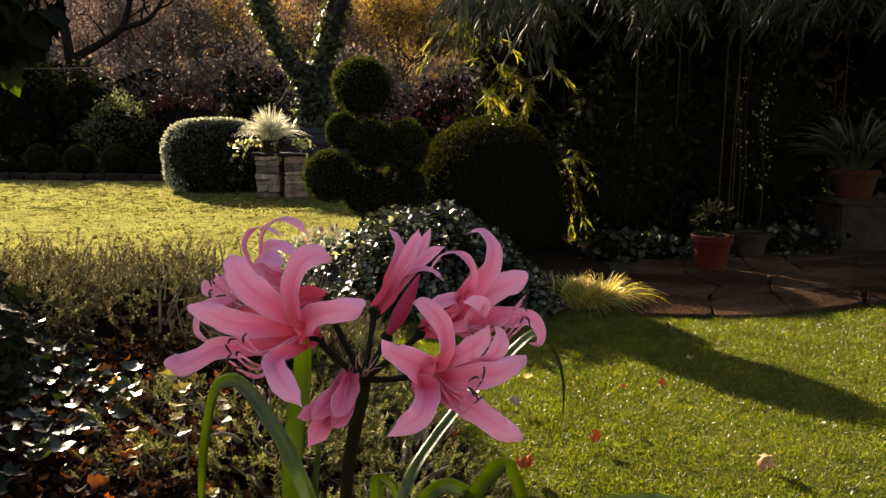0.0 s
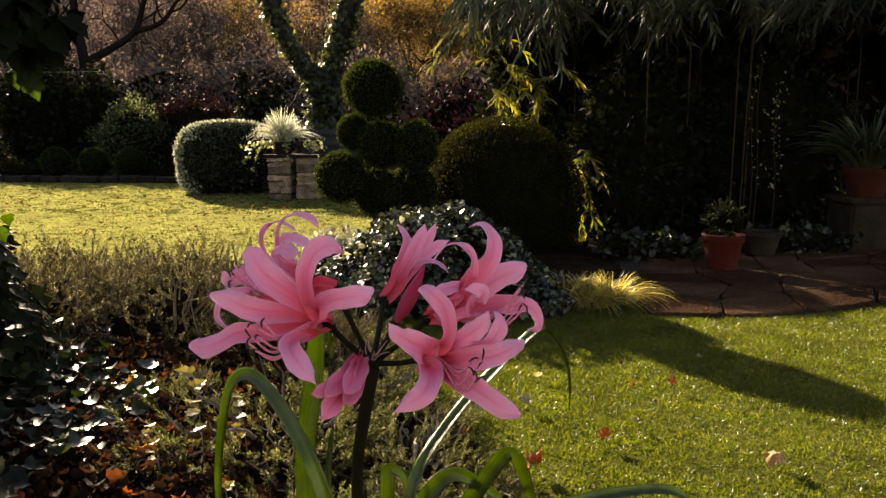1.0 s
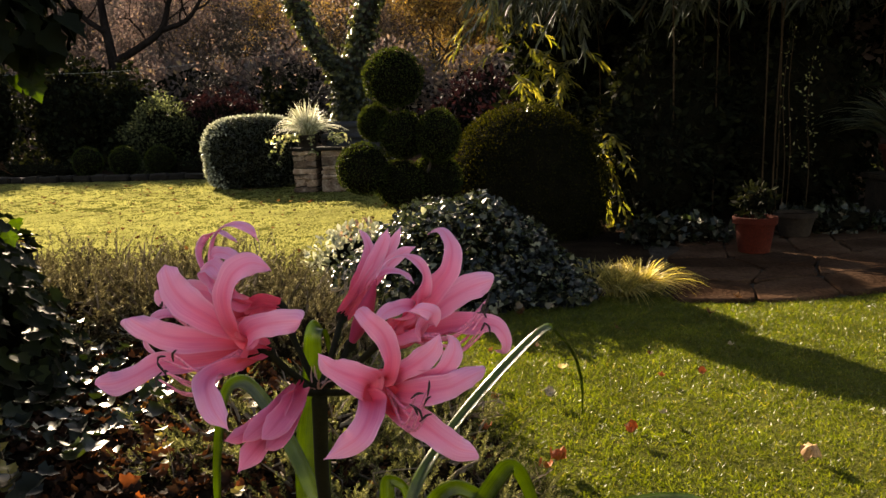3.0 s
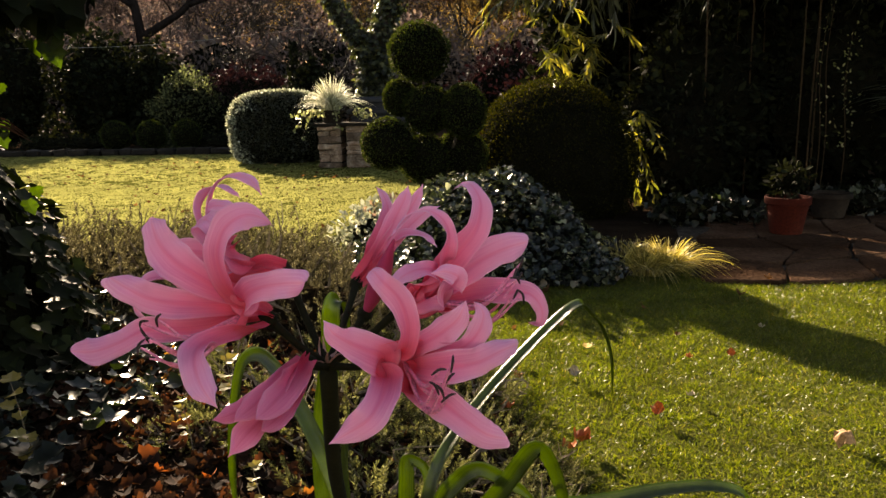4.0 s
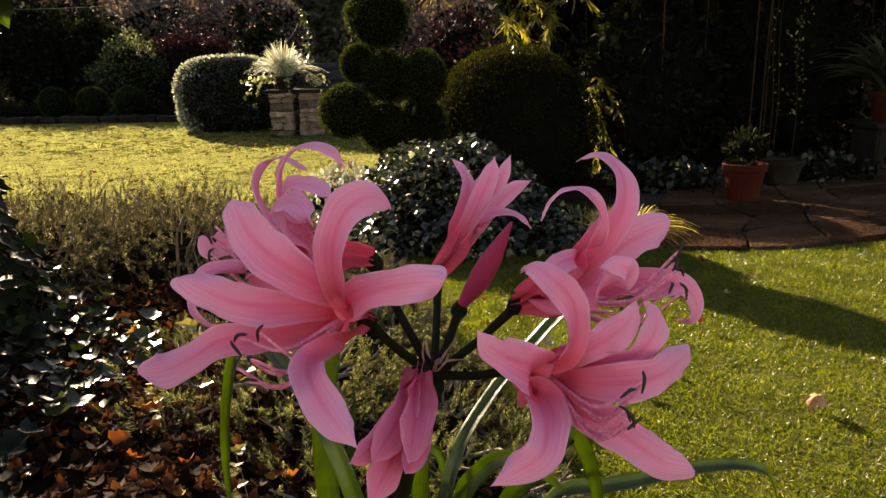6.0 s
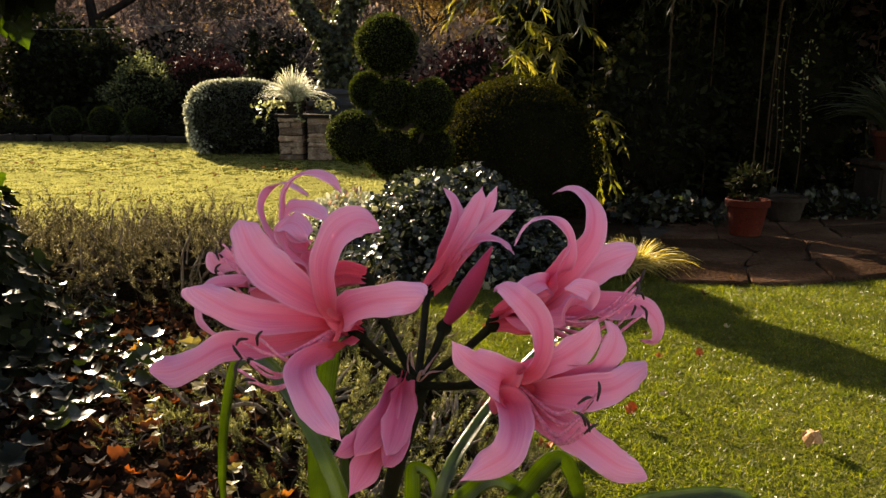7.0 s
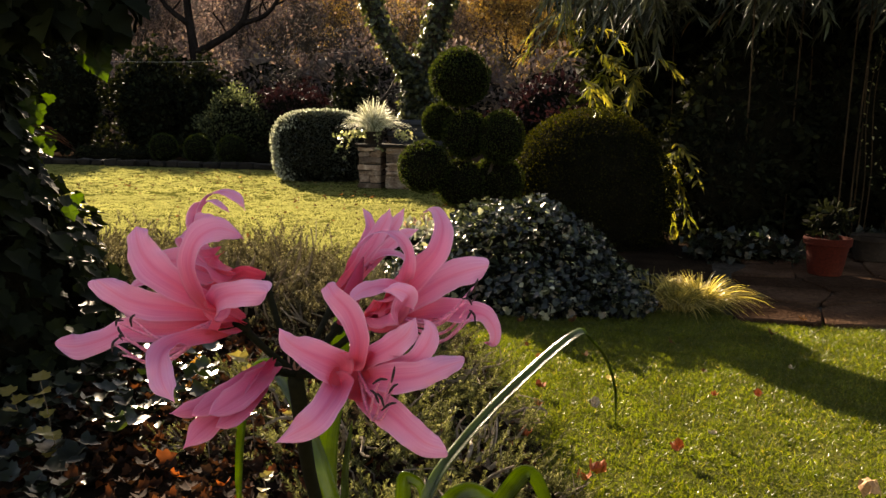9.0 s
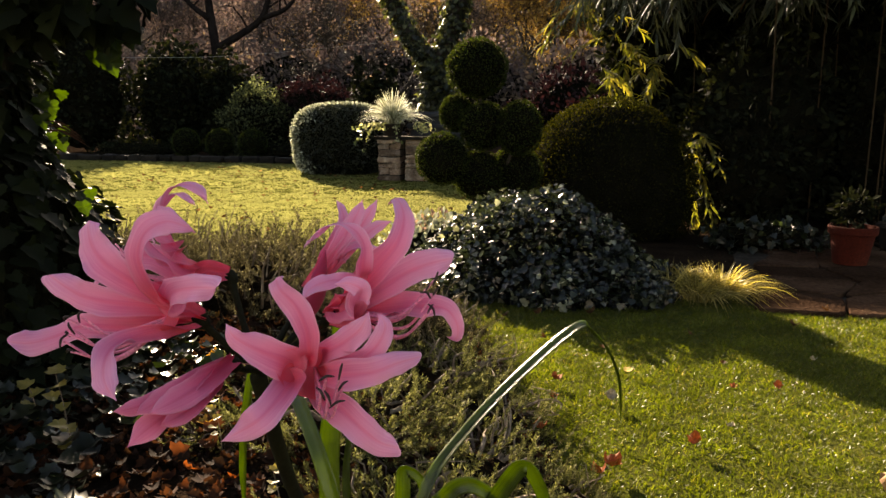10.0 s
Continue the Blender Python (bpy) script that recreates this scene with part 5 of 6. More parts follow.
def ivy_mound():
    r = np.random.default_rng(51)
    t = thing("variegated_ivy_mound", (0.04, 4.83, 0), "mound of glossy variegated ivy at the lawn's edge", "ivy")
    n = 11500
    p, out = shell(np.array((0.84, 0.68, 0.47)), n, r, 2.5, 0.25, -0.05, 0.12)
    p[:, 2] = np.maximum(p[:, 2] * (1 + 0.07 * np.sin(p[:, 0] * 9) * np.sin(p[:, 1] * 7 + 1)) * np.interp(p[:, 0], [-1, -0.55, -0.2, 0.1, 0.45, 0.7, 1.0], [0.65, 0.98, 1.1, 1.05, 0.84, 0.6, 0.4]), 0.02)
    way = unit(out * 0.6 + (0, 0, -0.5) + 0.7 * r.normal(size=p.shape))
    nor = unit(out + (0, 0, 0.7) + 0.45 * r.normal(size=p.shape))
    np_part("foliage", scatter(curled(LOBED, 0.12), p, way, nor, r.uniform(0.026, 0.048, len(p))), M_IVY_VAR, t, "glossy cream-edged ivy leaves", smooth=True)
    core = lumpy(np.array((0.62, 0.56, 0.37)), r, 0.05, power=2.2)
    np_part("inner_mass", (np.maximum(core[0], (-9, -9, -0.05)), core[1]), M_CORE, t)


ivy_mound()


def tuft(parent, name, n, rad, length, arch, material, width, seed, up=1.0, bias=(0, 0)):
    """Arching blades from one crown."""
    r = np.random.default_rng(seed)
    a = r.uniform(0, 6.28, n)
    d = np.stack([np.cos(a) + bias[0], np.sin(a) + bias[1]], 1) * r.uniform(0.25, 1, (n, 1))
    vs, fs, off = [], [], 0
    base = np.stack([d[:, 0] * rad, d[:, 1] * rad, np.zeros(n)], 1)
    ln = length * r.uniform(0.6, 1.15, n)
    steps = 7
    s = np.linspace(0, 1, steps)
    x = base[:, None, :2] + d[:, None] * (arch * ln[:, None, None] * (s ** 1.4)[None, :, None])
    z = ln[:, None] * up * (s[None] - arch * 0.75 * s[None] ** 2.4 * np.linalg.norm(d, axis=1)[:, None])
    line = np.concatenate([x, z[..., None]], -1)
    side = np.stack([-d[:, 1], d[:, 0], np.zeros(n)], 1)
    side = unit(side + 0.4 * r.normal(size=side.shape))
    w = width * (1 - s ** 2.5 * 0.9)
    left, right = line - side[:, None] * w[None, :, None] / 2, line + side[:, None] * w[None, :, None] / 2
    v = np.stack([left, right], 2).reshape(-1, 3)
    i, j = np.meshgrid(np.arange(n), np.arange(steps - 1), indexing="ij")
    k = i * steps * 2 + j * 2
    q = np.stack([k, k + 1, k + 3, k + 2], -1).reshape(-1, 4)
    return np_part(name, (v, [q]), material, parent)


sedge = thing("golden_sedge", (0.98, 4.62, 0), "golden arching ornamental grass beside the paving", "ornamental grass")
for k, (x, y, n) in enumerate(((-0.16, 0.04, 520), (-0.02, -0.04, 560), (0.13, 0.05, 520))):
    tuft(sedge, "blade_tuft", n, 0.13, 0.25, 1.15, M_SEDGE, 0.006, 60 + 7 * k, 0.95, (0.1, -0.1)).location = (x, y, 0)
dry = thing("russet_shrub", (-0.8, 5.65, 0), "small shrub with dry russet leaves", "shrub")
blob(dry, "foliage", (0, 0, 0.16), (0.2, 0.16, 0.16), 240, 0.05, M_RUSSET, 61, curled(OVAL, 0.3), depth=0.4)


SILVER = (-0.74, 5.3)
silver = thing("silver_leaved_clump", (SILVER[0], SILVER[1], 0), "low clump of silvery cream-edged leaves in sun", "plant")
r4 = np.random.default_rng(62)
sp, so = shell(np.array((0.42, 0.3, 0.33)), 820, r4, 2.2, 0.4, 0.0, 0.08)
np_part("foliage", scatter(curled(OVAL, 0.15), sp, so + (0, 0, 0.3) + 0.6 * r4.normal(size=sp.shape), so + (0, 0, 0.9) + 0.5 * r4.normal(size=sp.shape), r4.uniform(0.035, 0.065, len(sp)), r4.uniform(0.05, 0.085, len(sp))), M_SILVER, silver)
np_part("inner_mass", (np.maximum(lumpy(np.array((0.3, 0.21, 0.22)), r4, 0.1)[0], (-9, -9, -0.02)), lumpy(np.array((0.3, 0.21, 0.22)), r4, 0.1)[1]), M_CORE, silver)


# ---- paving, pots ----
def flagstone(pts, z, tall, name="flagstone"):
    bm = bmesh.new()
    low = [bm.verts.new((x, y, z - 0.05)) for x, y in pts]
    c = np.mean(pts, axis=0)
    mid = [bm.verts.new((x, y, z + tall - 0.006)) for x, y in pts]
    top = [bm.verts.new((x + (c[0] - x) * 0.03, y + (c[1] - y) * 0.03, z + tall)) for x, y in pts]
    n = len(pts)
    for a, b in ((low, mid), (mid, top)):
        for i in range(n):
            bm.faces.new((a[i], a[(i + 1) % n], b[(i + 1) % n], b[i]))
    bm.faces.new(top)
    return bm


def paving():
    r = np.random.default_rng(70)
    p = tagged(new("pavement", np_mesh("pavement", arr((1.2, 4.42, 0.004), (2.2, 4.37, 0.004), (3.4, 5.17, 0.004), (7, 7.2, 0.004), (7, 9, 0.004), (1.6, 6.9, 0.004)), [[(0, 1, 2, 3, 4, 5)]], M_MORTAR)),
               "irregular brown flagstone path in shade", "paving", kind="structure")
    nx, ny = 9, 5
    g = np.zeros((nx + 1, ny + 1, 2))
    for i in range(nx + 1):
        for j in range(ny + 1):
            x = 1.25 + i * 0.52 + j * 0.1
            front = 4.27 + 0.5 * max(x - 2.1, 0) ** 1.15
            y = front + j * 0.46
            e = 0.13 if 0 < j else 0.03
            g[i, j] = (x + r.uniform(-0.14, 0.14), y + r.uniform(-e, e))
    for i in range(nx):
        for j in range(ny):
            q = np.array([g[i, j], g[i + 1, j], g[i + 1, j + 1], g[i, j + 1]])
            c = q.mean(0)
            q = c + (q - c) * (1 - 0.013 / np.linalg.norm(q - c, axis=1, keepdims=True))
            pts = []
            for k in range(4):
                a, b = q[k], q[(k + 1) % 4]
                pts.append(tuple(a + (b - a) * 0.1))
                pts.append(tuple((a + b) / 2 + r.uniform(-0.02, 0.02, 2)))
                pts.append(tuple(a + (b - a) * 0.9))
            part("flagstone", flagstone(pts, 0.0, 0.03 + r.uniform(-0.006, 0.008)), M_FLAG, p)
    lone = [(2.86 + 0.3 * np.cos(a) * (1 + 0.1 * np.sin(a * 3)), 4.05 + 0.16 * np.sin(a)) for a in np.linspace(0, 6.28, 11)[:-1]]
    part("flagstone", flagstone(lone, 0.0, 0.02), M_FLAG, p)


paving()


def pot(name, at, rad, tall, material, label, category="plant pot"):
    p = thing(name, at, label, category)
    k, t = rad, tall
    np_part("body", lathe([(0, 0), (k * 0.68, 0), (k * 0.7, 0.006), (k * 0.9, t * 0.78), (k * 0.9, t * 0.79), (k * 0.98, t * 0.8), (k, t * 0.82), (k, t * 0.98), (k * 0.985, t), (k * 0.91, t), (k * 0.9, t * 0.97), (k * 0.85, t * 0.86), (0, t * 0.86)], 40), material, p, smooth=False)
    np_part("soil", lathe([(0, t * 0.88), (k * 0.6, t * 0.885), (k * 0.86, t * 0.88)], 20), M_SOIL, p)
    return p


POT_X, POT_Y = 2.18, 5.72
pot("terracotta_pot", (POT_X, POT_Y, 0.03), 0.16, 0.27, M_TERRA, "round terracotta pot standing on the flagstones")
plant = thing("potted_shrub", (POT_X, POT_Y, 0.265), "dark leafy shrub growing in the terracotta pot", "plant")
blob(plant, "foliage", (0, 0, 0.15), (0.15, 0.14, 0.13), 200, 0.05, M_DARKLEAF, 71, OVAL, depth=0.5)
np_part("stem", tube([(0, 0, -0.02), (0.01, 0, 0.1), (0, 0, 0.2)], [0.012, 0.01, 0.006], 6, 6), M_SHOOT, plant)
pot("stoneware_pot", (2.78, 6.45, 0.03), 0.17, 0.2, M_GREYPOT, "low weathered grey stoneware pot on the paving")
ped = thing("pedestal", (4.0, 7.05, 0), "weathered stone pedestal block carrying a pot", "pedestal")
bm = bmesh.new()
bmesh.ops.create_cube(bm, size=1, matrix=Matrix.Translation((0, 0, 0.22)) @ Matrix.Diagonal((0.5, 0.46, 0.44, 1)))
bmesh.ops.bevel(bm, geom=list(bm.edges), offset=0.02, segments=2, affect="EDGES")
part("block", bm, M_GREYPOT, ped)
bm = bmesh.new()
bmesh.ops.create_cube(bm, size=1, matrix=Matrix.Translation((0, 0, 0.465)) @ Matrix.Diagonal((0.58, 0.54, 0.05, 1)))
bmesh.ops.bevel(bm, geom=list(bm.edges), offset=0.012, segments=2, affect="EDGES")
part("cap", bm, M_GREYPOT, ped)
pot("terracotta_pot", (3.98, 7.05, 0.49), 0.22, 0.27, M_TERRA_SHADED, "terracotta pot raised on a stone pedestal")
agap = thing("strap_leaved_plant", (3.98, 7.05, 0.72), "clump of dark drooping strap leaves in a pot", "plant")
tuft(agap, "foliage", 230, 0.1, 0.8, 1.0, M_BAMBOO, 0.032, 72, 0.9)


# ---- bamboo and evergreens by the path ----
def bamboo():
    r = np.random.default_rng(80)
    t = thing("bamboo_clump", (2.6, 8.6, 0), "dense dark bamboo arching over the path", "bamboo")
    for k in range(16):
        b = np.array((r.uniform(-1.0, 3.0), r.uniform(-0.3, 1.6), -0.05))
        if k < 5:
            b = np.array(((-0.62, 0.28, 0.42, 0.5, -0.1)[k], -1.2 + 0.1 * k, -0.05))
        lean = np.array((r.normal(-0.2, 0.5), r.uniform(-1.5, 0.2), 0))
        h = r.uniform(3.2, 4.6)
        pts = [b, b + lean * 0.05 + (0, 0, h * 0.45), b + lean * 0.35 + (0, 0, h * 0.85), b + lean + (0, 0, h)]
        np_part("culm", tube(pts, [0.009, 0.008, 0.006, 0.003], 6, 12), M_CULM, t, smooth=True)
    # sprays: a drooping twig end with a fan of leaves
    def sprays(start, material, label, leaf_long):
        n = len(start)
        sway = unit(np.stack([r.normal(-0.2, 0.7, n), r.normal(-0.6, 0.5, n), r.uniform(-0.7, 0.0, n)], 1))
        per = 22
        i = np.repeat(np.arange(n), per)
        u = np.tile(np.linspace(0, 1, per), n)
        at = start[i] + sway[i] * (0.45 * u)[:, None] + np.stack([0 * u, 0 * u, -0.22 * u ** 2], 1)
        fan = unit(np.cross(sway, (0.0, 0.1, 1.0)))[i] * np.where(np.tile(np.arange(per), n) % 2, 1.0, -1.0)[:, None]
        way = unit(sway[i] * 0.9 + fan * r.uniform(0.2, 0.8, (len(i), 1)) + np.stack([0 * u, 0 * u, r.uniform(-0.9, 0.0, len(i))], 1) + r.normal(0, 0.15, (len(i), 3)))
        nor = np.stack([r.normal(0, 0.35, len(i)), r.normal(-0.3, 0.35, len(i)), np.ones(len(i))], 1)
        np_part("foliage", scatter(LANCE, at, way, nor, leaf_long * r.uniform(0.65, 1.25, len(i)), r.uniform(0.022, 0.038, len(i))), material, t, label)

    n = 1150
    x, y = r.uniform(-2.4, 3.6, n), r.uniform(-1.8, 2.6, n)
    low = np.interp(x, [-3.0, -2.4, -1.8, -1.2, 0, 1.2, 2.6, 3.6], [2.95, 2.55, 2.42, 2.42, 2.5, 2.45, 2.4, 2.4])
    z = low + 0.12 * np.sin(x * 5) + (y + 1.8) * 0.08 + r.random(n) ** 1.6 * 2.2
    sprays(np.stack([x, y, z], 1), M_BAMBOO, "long narrow drooping bamboo leaves", 0.23)
    # thinner growth on the sunny side, in the lit copy of the leaf
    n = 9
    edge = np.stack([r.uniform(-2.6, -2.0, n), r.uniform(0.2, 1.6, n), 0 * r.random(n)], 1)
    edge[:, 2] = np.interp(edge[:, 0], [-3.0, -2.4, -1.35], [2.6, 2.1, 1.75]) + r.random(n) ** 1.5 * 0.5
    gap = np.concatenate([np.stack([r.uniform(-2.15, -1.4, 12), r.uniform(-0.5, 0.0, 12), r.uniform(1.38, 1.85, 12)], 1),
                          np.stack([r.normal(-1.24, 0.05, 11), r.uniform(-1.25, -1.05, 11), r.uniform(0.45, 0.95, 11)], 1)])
    sprays(np.concatenate([edge, gap]), M_BAMBOO_LIT, "bamboo leaves coloured pale for the sun on them", 0.16)


bamboo()


def leafy_mass(name, at, radii, n, size, leaf, seed, label, category, template=OVAL, depth=0.5, low=-0.8, core=0.75, group=""):
    t = thing(name, at, label, category, group)
    r = np.random.default_rng(seed)
    c = np.array((0, 0, radii[2] * 0.85))
    v, f = clipped_body(np.array(radii), n, size, r, template, 2.1, depth, low, 1.0, 0.16)
    np_part("foliage", (v + c, f), leaf, t)
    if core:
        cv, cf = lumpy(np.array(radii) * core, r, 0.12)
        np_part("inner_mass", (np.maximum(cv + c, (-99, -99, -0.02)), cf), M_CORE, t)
    return t


# added dark masses that block the sun and fill the shade round the bamboo
leafy_mass("evergreen_shrub", (2.05, 8.0, 0), (0.85, 0.6, 1.0), 2600, 0.09, M_DARKLEAF, 81, "low near-black evergreen added for the dark under the bamboo", "shrub")
leafy_mass("evergreen_shrub", (3.4, 8.2, 0), (0.9, 0.6, 1.1), 2600, 0.09, M_DARKLEAF, 82, "low near-black evergreen added for the dark under the bamboo", "shrub")
leafy_mass("evergreen_tree", (4.0, 10.6, 0), (2.9, 1.4, 2.6), 9000, 0.16, M_DARKLEAF, 83, "tall near-black evergreen added for the dark behind the bamboo", "tree")
leafy_mass("evergreen_tree", (1.75, 11.2, 0), (1.35, 1.1, 2.7), 7000, 0.15, M_DARKLEAF, 88, "tall near-black evergreen added for the dark behind the bamboo", "tree")
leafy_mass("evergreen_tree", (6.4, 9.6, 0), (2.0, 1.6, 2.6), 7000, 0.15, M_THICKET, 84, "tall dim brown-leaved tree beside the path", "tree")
leafy_mass("evergreen_shrub", (1.8, 7.4, 0), (0.5, 0.4, 0.6), 1700, 0.07, M_DARKLEAF, 96, "low near-black evergreen added for the dark under the bamboo", "shrub")
leafy_mass("evergreen_shrub", (1.85, 8.75, 0), (0.42, 0.4, 0.8), 1800, 0.08, M_DARKLEAF, 97, "upright near-black shrub added to keep sun off the paving", "shrub")
leafy_mass("evergreen_shrub", (3.2, 9.7, 0), (2.3, 0.45, 0.5), 3200, 0.09, M_DARKLEAF, 98, "long low near-black shrub added to cover sunlit ground behind", "shrub")
# added tree out of view whose crown keeps skylight off the paving
over = thing("shading_evergreen", (6.4, 5.6, 0), "unseen evergreen added to shade the paving", "tree")
np_part("trunk", tube([(0, 0, -0.1), (-0.1, 0, 1.4), (-0.5, -0.1, 2.8), (-1.4, -0.2, 3.7)], [0.2, 0.16, 0.13, 0.05], 9, 12), M_BARK, over, smooth=True)
over_rng = np.random.default_rng(89)
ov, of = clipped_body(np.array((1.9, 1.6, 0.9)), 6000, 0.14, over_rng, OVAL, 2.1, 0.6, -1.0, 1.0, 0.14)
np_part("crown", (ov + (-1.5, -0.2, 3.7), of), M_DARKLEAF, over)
leafy_mass("ground_cover", (1.75, 6.35, 0), (0.5, 0.3, 0.12), 500, 0.05, M_IVY_GROUND, 85, "low dark ivy at the back of the paving", "ivy", LOBED)
leafy_mass("ground_cover", (3.15, 6.75, 0), (0.55, 0.28, 0.13), 500, 0.05, M_IVY_GROUND, 86, "low dark ivy at the back of the paving", "ivy", LOBED)


def climber(at, tall, n, seed):
    r = np.random.default_rng(seed)
    t = thing("climbing_sprig", at, "thin climbing stem, its small leaves coloured pale as if sunlit", "climber", "climbers under the bamboo")
    line = [(0, 0, -0.03), (0.02, 0.01, tall * 0.35), (-0.03, 0, tall * 0.7), (0.01, 0.02, tall)]
    np_part("stem", tube(line, [0.006, 0.005, 0.004, 0.002], 5, 12), M_CULM, t)
    p = spline(line, n)[n // 3:]
    p = p + r.normal(0, 0.035, p.shape)
    # pale leaf colour stands for sun glints; no sun reaches this spot
    np_part("foliage", scatter(OVAL, p, r.normal(size=p.shape) + (0, 0, -0.4), r.normal(size=p.shape) + (-0.4, 0.2, 0.6), r.uniform(0.02, 0.045, len(p))), M_TRAIL, t)


climber((3.26, 7.4, 0), 1.6, 110, 201)
climber((3.05, 7.45, 0), 1.75, 24, 202)
climber((3.12, 7.5, 0), 1.9, 20, 203)


leafy_mass("ground_cover", (-6.3, 16.4, 0), (1.1, 0.4, 0.22), 900, 0.07, M_DARKLEAF, 87, "low dark ground cover in the far border", "ground cover")
leafy_mass("ground_cover", (-10.2, 16.4, 0), (1.3, 0.4, 0.22), 900, 0.07, M_DARKLEAF, 95, "low dark ground cover in the far border", "ground cover")


# ---- hedge, stone counter, planter, covered grill ----
hedge = thing("clipped_hedge", (-3.97, 13.3, 0), "block of clipped glossy hedge, rim lit by the sun", "hedge")
hedge.rotation_euler = (0, 0, 0.26)
blob(hedge, "foliage", (-0.03, 0, 0.6), (0.87, 0.74, 0.63), 19000, 0.042, M_HEDGE, 90, OVAL, 3.2, align=1.4, rise=0.6, depth=0.05, label="small glossy green leaves")
# pale leaves along the top and the sunny end paint the sun's bright rim
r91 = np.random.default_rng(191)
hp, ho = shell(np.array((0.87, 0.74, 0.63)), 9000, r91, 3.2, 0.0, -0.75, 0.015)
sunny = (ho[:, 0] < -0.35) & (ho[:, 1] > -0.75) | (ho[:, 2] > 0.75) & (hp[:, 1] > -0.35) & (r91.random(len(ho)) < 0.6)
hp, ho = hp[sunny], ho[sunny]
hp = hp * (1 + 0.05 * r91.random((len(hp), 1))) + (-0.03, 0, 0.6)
np_part("sun_rim_leaves", scatter(OVAL, hp, ho + 0.6 * r91.normal(size=hp.shape), r91.normal(size=hp.shape) + (0, 0, 0.7), r91.uniform(0.035, 0.065, len(hp))), M_SILVER, hedge, "pale glossy leaves standing for the sun's rim light")


def counter():
    t = thing("stone_counter", (-2.51, 12.12, 0), "garden counter of rough coursed stone with a slab top", "counter")
    r = np.random.default_rng(91)
    for x0, x1 in ((-0.43, -0.05), (0.04, 0.43)):
        bm = bmesh.new()
        bmesh.ops.create_cube(bm, size=1, matrix=Matrix.Translation(((x0 + x1) / 2, 0, 0.33)) @ Matrix.Diagonal((x1 - x0 - 0.03, 0.56, 0.68, 1)))
        pier = part("pier", bm, M_MORTAR, t, "dark mortar behind the stones")
        z = 0.0
        while z < 0.64:
            h = min(r.uniform(0.07, 0.14), 0.67 - z)
            x = x0
            while x < x1 - 0.03:
                w = min(r.uniform(0.16, 0.42), x1 - x)
                if x1 - (x + w) < 0.07:
                    w = x1 - x
                bm = bmesh.new()
                d = 0.61 + r.uniform(-0.03, 0.06)
                bmesh.ops.create_cube(bm, size=1, matrix=Matrix.Translation((x + w / 2, 0, z + h / 2)) @ Matrix.Diagonal((w - 0.006 + r.uniform(0, 0.03), d, h - 0.01, 1)))
                bmesh.ops.subdivide_edges(bm, edges=list(bm.edges), cuts=1)
                bmesh.ops.bevel(bm, geom=[e for e in bm.edges if e.calc_face_angle(0.0) > 1.0], offset=0.012, segments=1, affect="EDGES")
                for v in bm.verts:
                    v.co += Vector(r.uniform(-0.013, 0.013, 3))
                part("stone", bm, M_STONE, pier)
                x += w
            z += h
    bm = bmesh.new()
    bmesh.ops.create_cube(bm, size=1, matrix=Matrix.Translation((0.02, 0, 0.695)) @ Matrix.Diagonal((1.02, 0.7, 0.05, 1)))
    bmesh.ops.bevel(bm, geom=list(bm.edges), offset=0.01, segments=2, affect="EDGES")
    part("slab", bm, M_ROCK, t, "thin stone slab")
    bm = bmesh.new()
    bmesh.ops.create_cube(bm, size=1, matrix=Matrix.Translation((0, 0.16, 0.33)) @ Matrix.Diagonal((0.8, 0.2, 0.66, 1)))
    part("back_wall", bm, M_MORTAR, t)


counter()
pot("planter_bowl", (-2.74, 12.05, 0.72), 0.2, 0.2, M_GREYPOT, "dark bowl planter on the stone counter")
pale = thing("cream_grass", (-2.74, 12.05, 0.9), "spiky cream-striped grass in the planter, glowing in sun", "ornamental grass")
for n, length, arch, seed in ((260, 0.6, 0.5, 92), (420, 0.54, 0.85, 94), (420, 0.48, 1.25, 99)):
    tuft(pale, "blade_tuft", n, 0.09, length, arch, M_PALEGRASS, 0.011, seed, 1.0)
trail = thing("trailing_ivy", (-2.85, 11.75, 0.72), "cream variegated ivy trailing over the counter", "ivy")
r9 = np.random.default_rng(93)
pp = []
for x0, x1, z1 in ((0.0, -0.42, -0.12), (0.05, -0.3, -0.25), (0.05, -0.2, 0.1), (0.2, 0.3, -0.12), (0.5, 0.75, 0.05), (0.6, 0.85, 0.12), (0.1, -0.45, 0.12)):
    line = spline([(x0, 0.2, 0.15), ((x0 + x1) / 2, 0.0, 0.18), (x1, -0.1, z1)], 16)
    np_part("vine", tube(line[::5], [0.004, 0.003, 0.002], 5, 8), M_TWIG, trail)
    pp.append(np.repeat(line, 2, 0))
pp = np.concatenate(pp) + r9.normal(0, 0.035, (sum(len(a) for a in pp), 3))
np_part("foliage", scatter(LOBED, pp, r9.normal(size=pp.shape) + (0, 0, -0.5), r9.normal(0, 0.5, pp.shape) + (-0.2, -0.6, 0.8), r9.uniform(0.03, 0.065, len(pp))), M_TRAIL, trail)


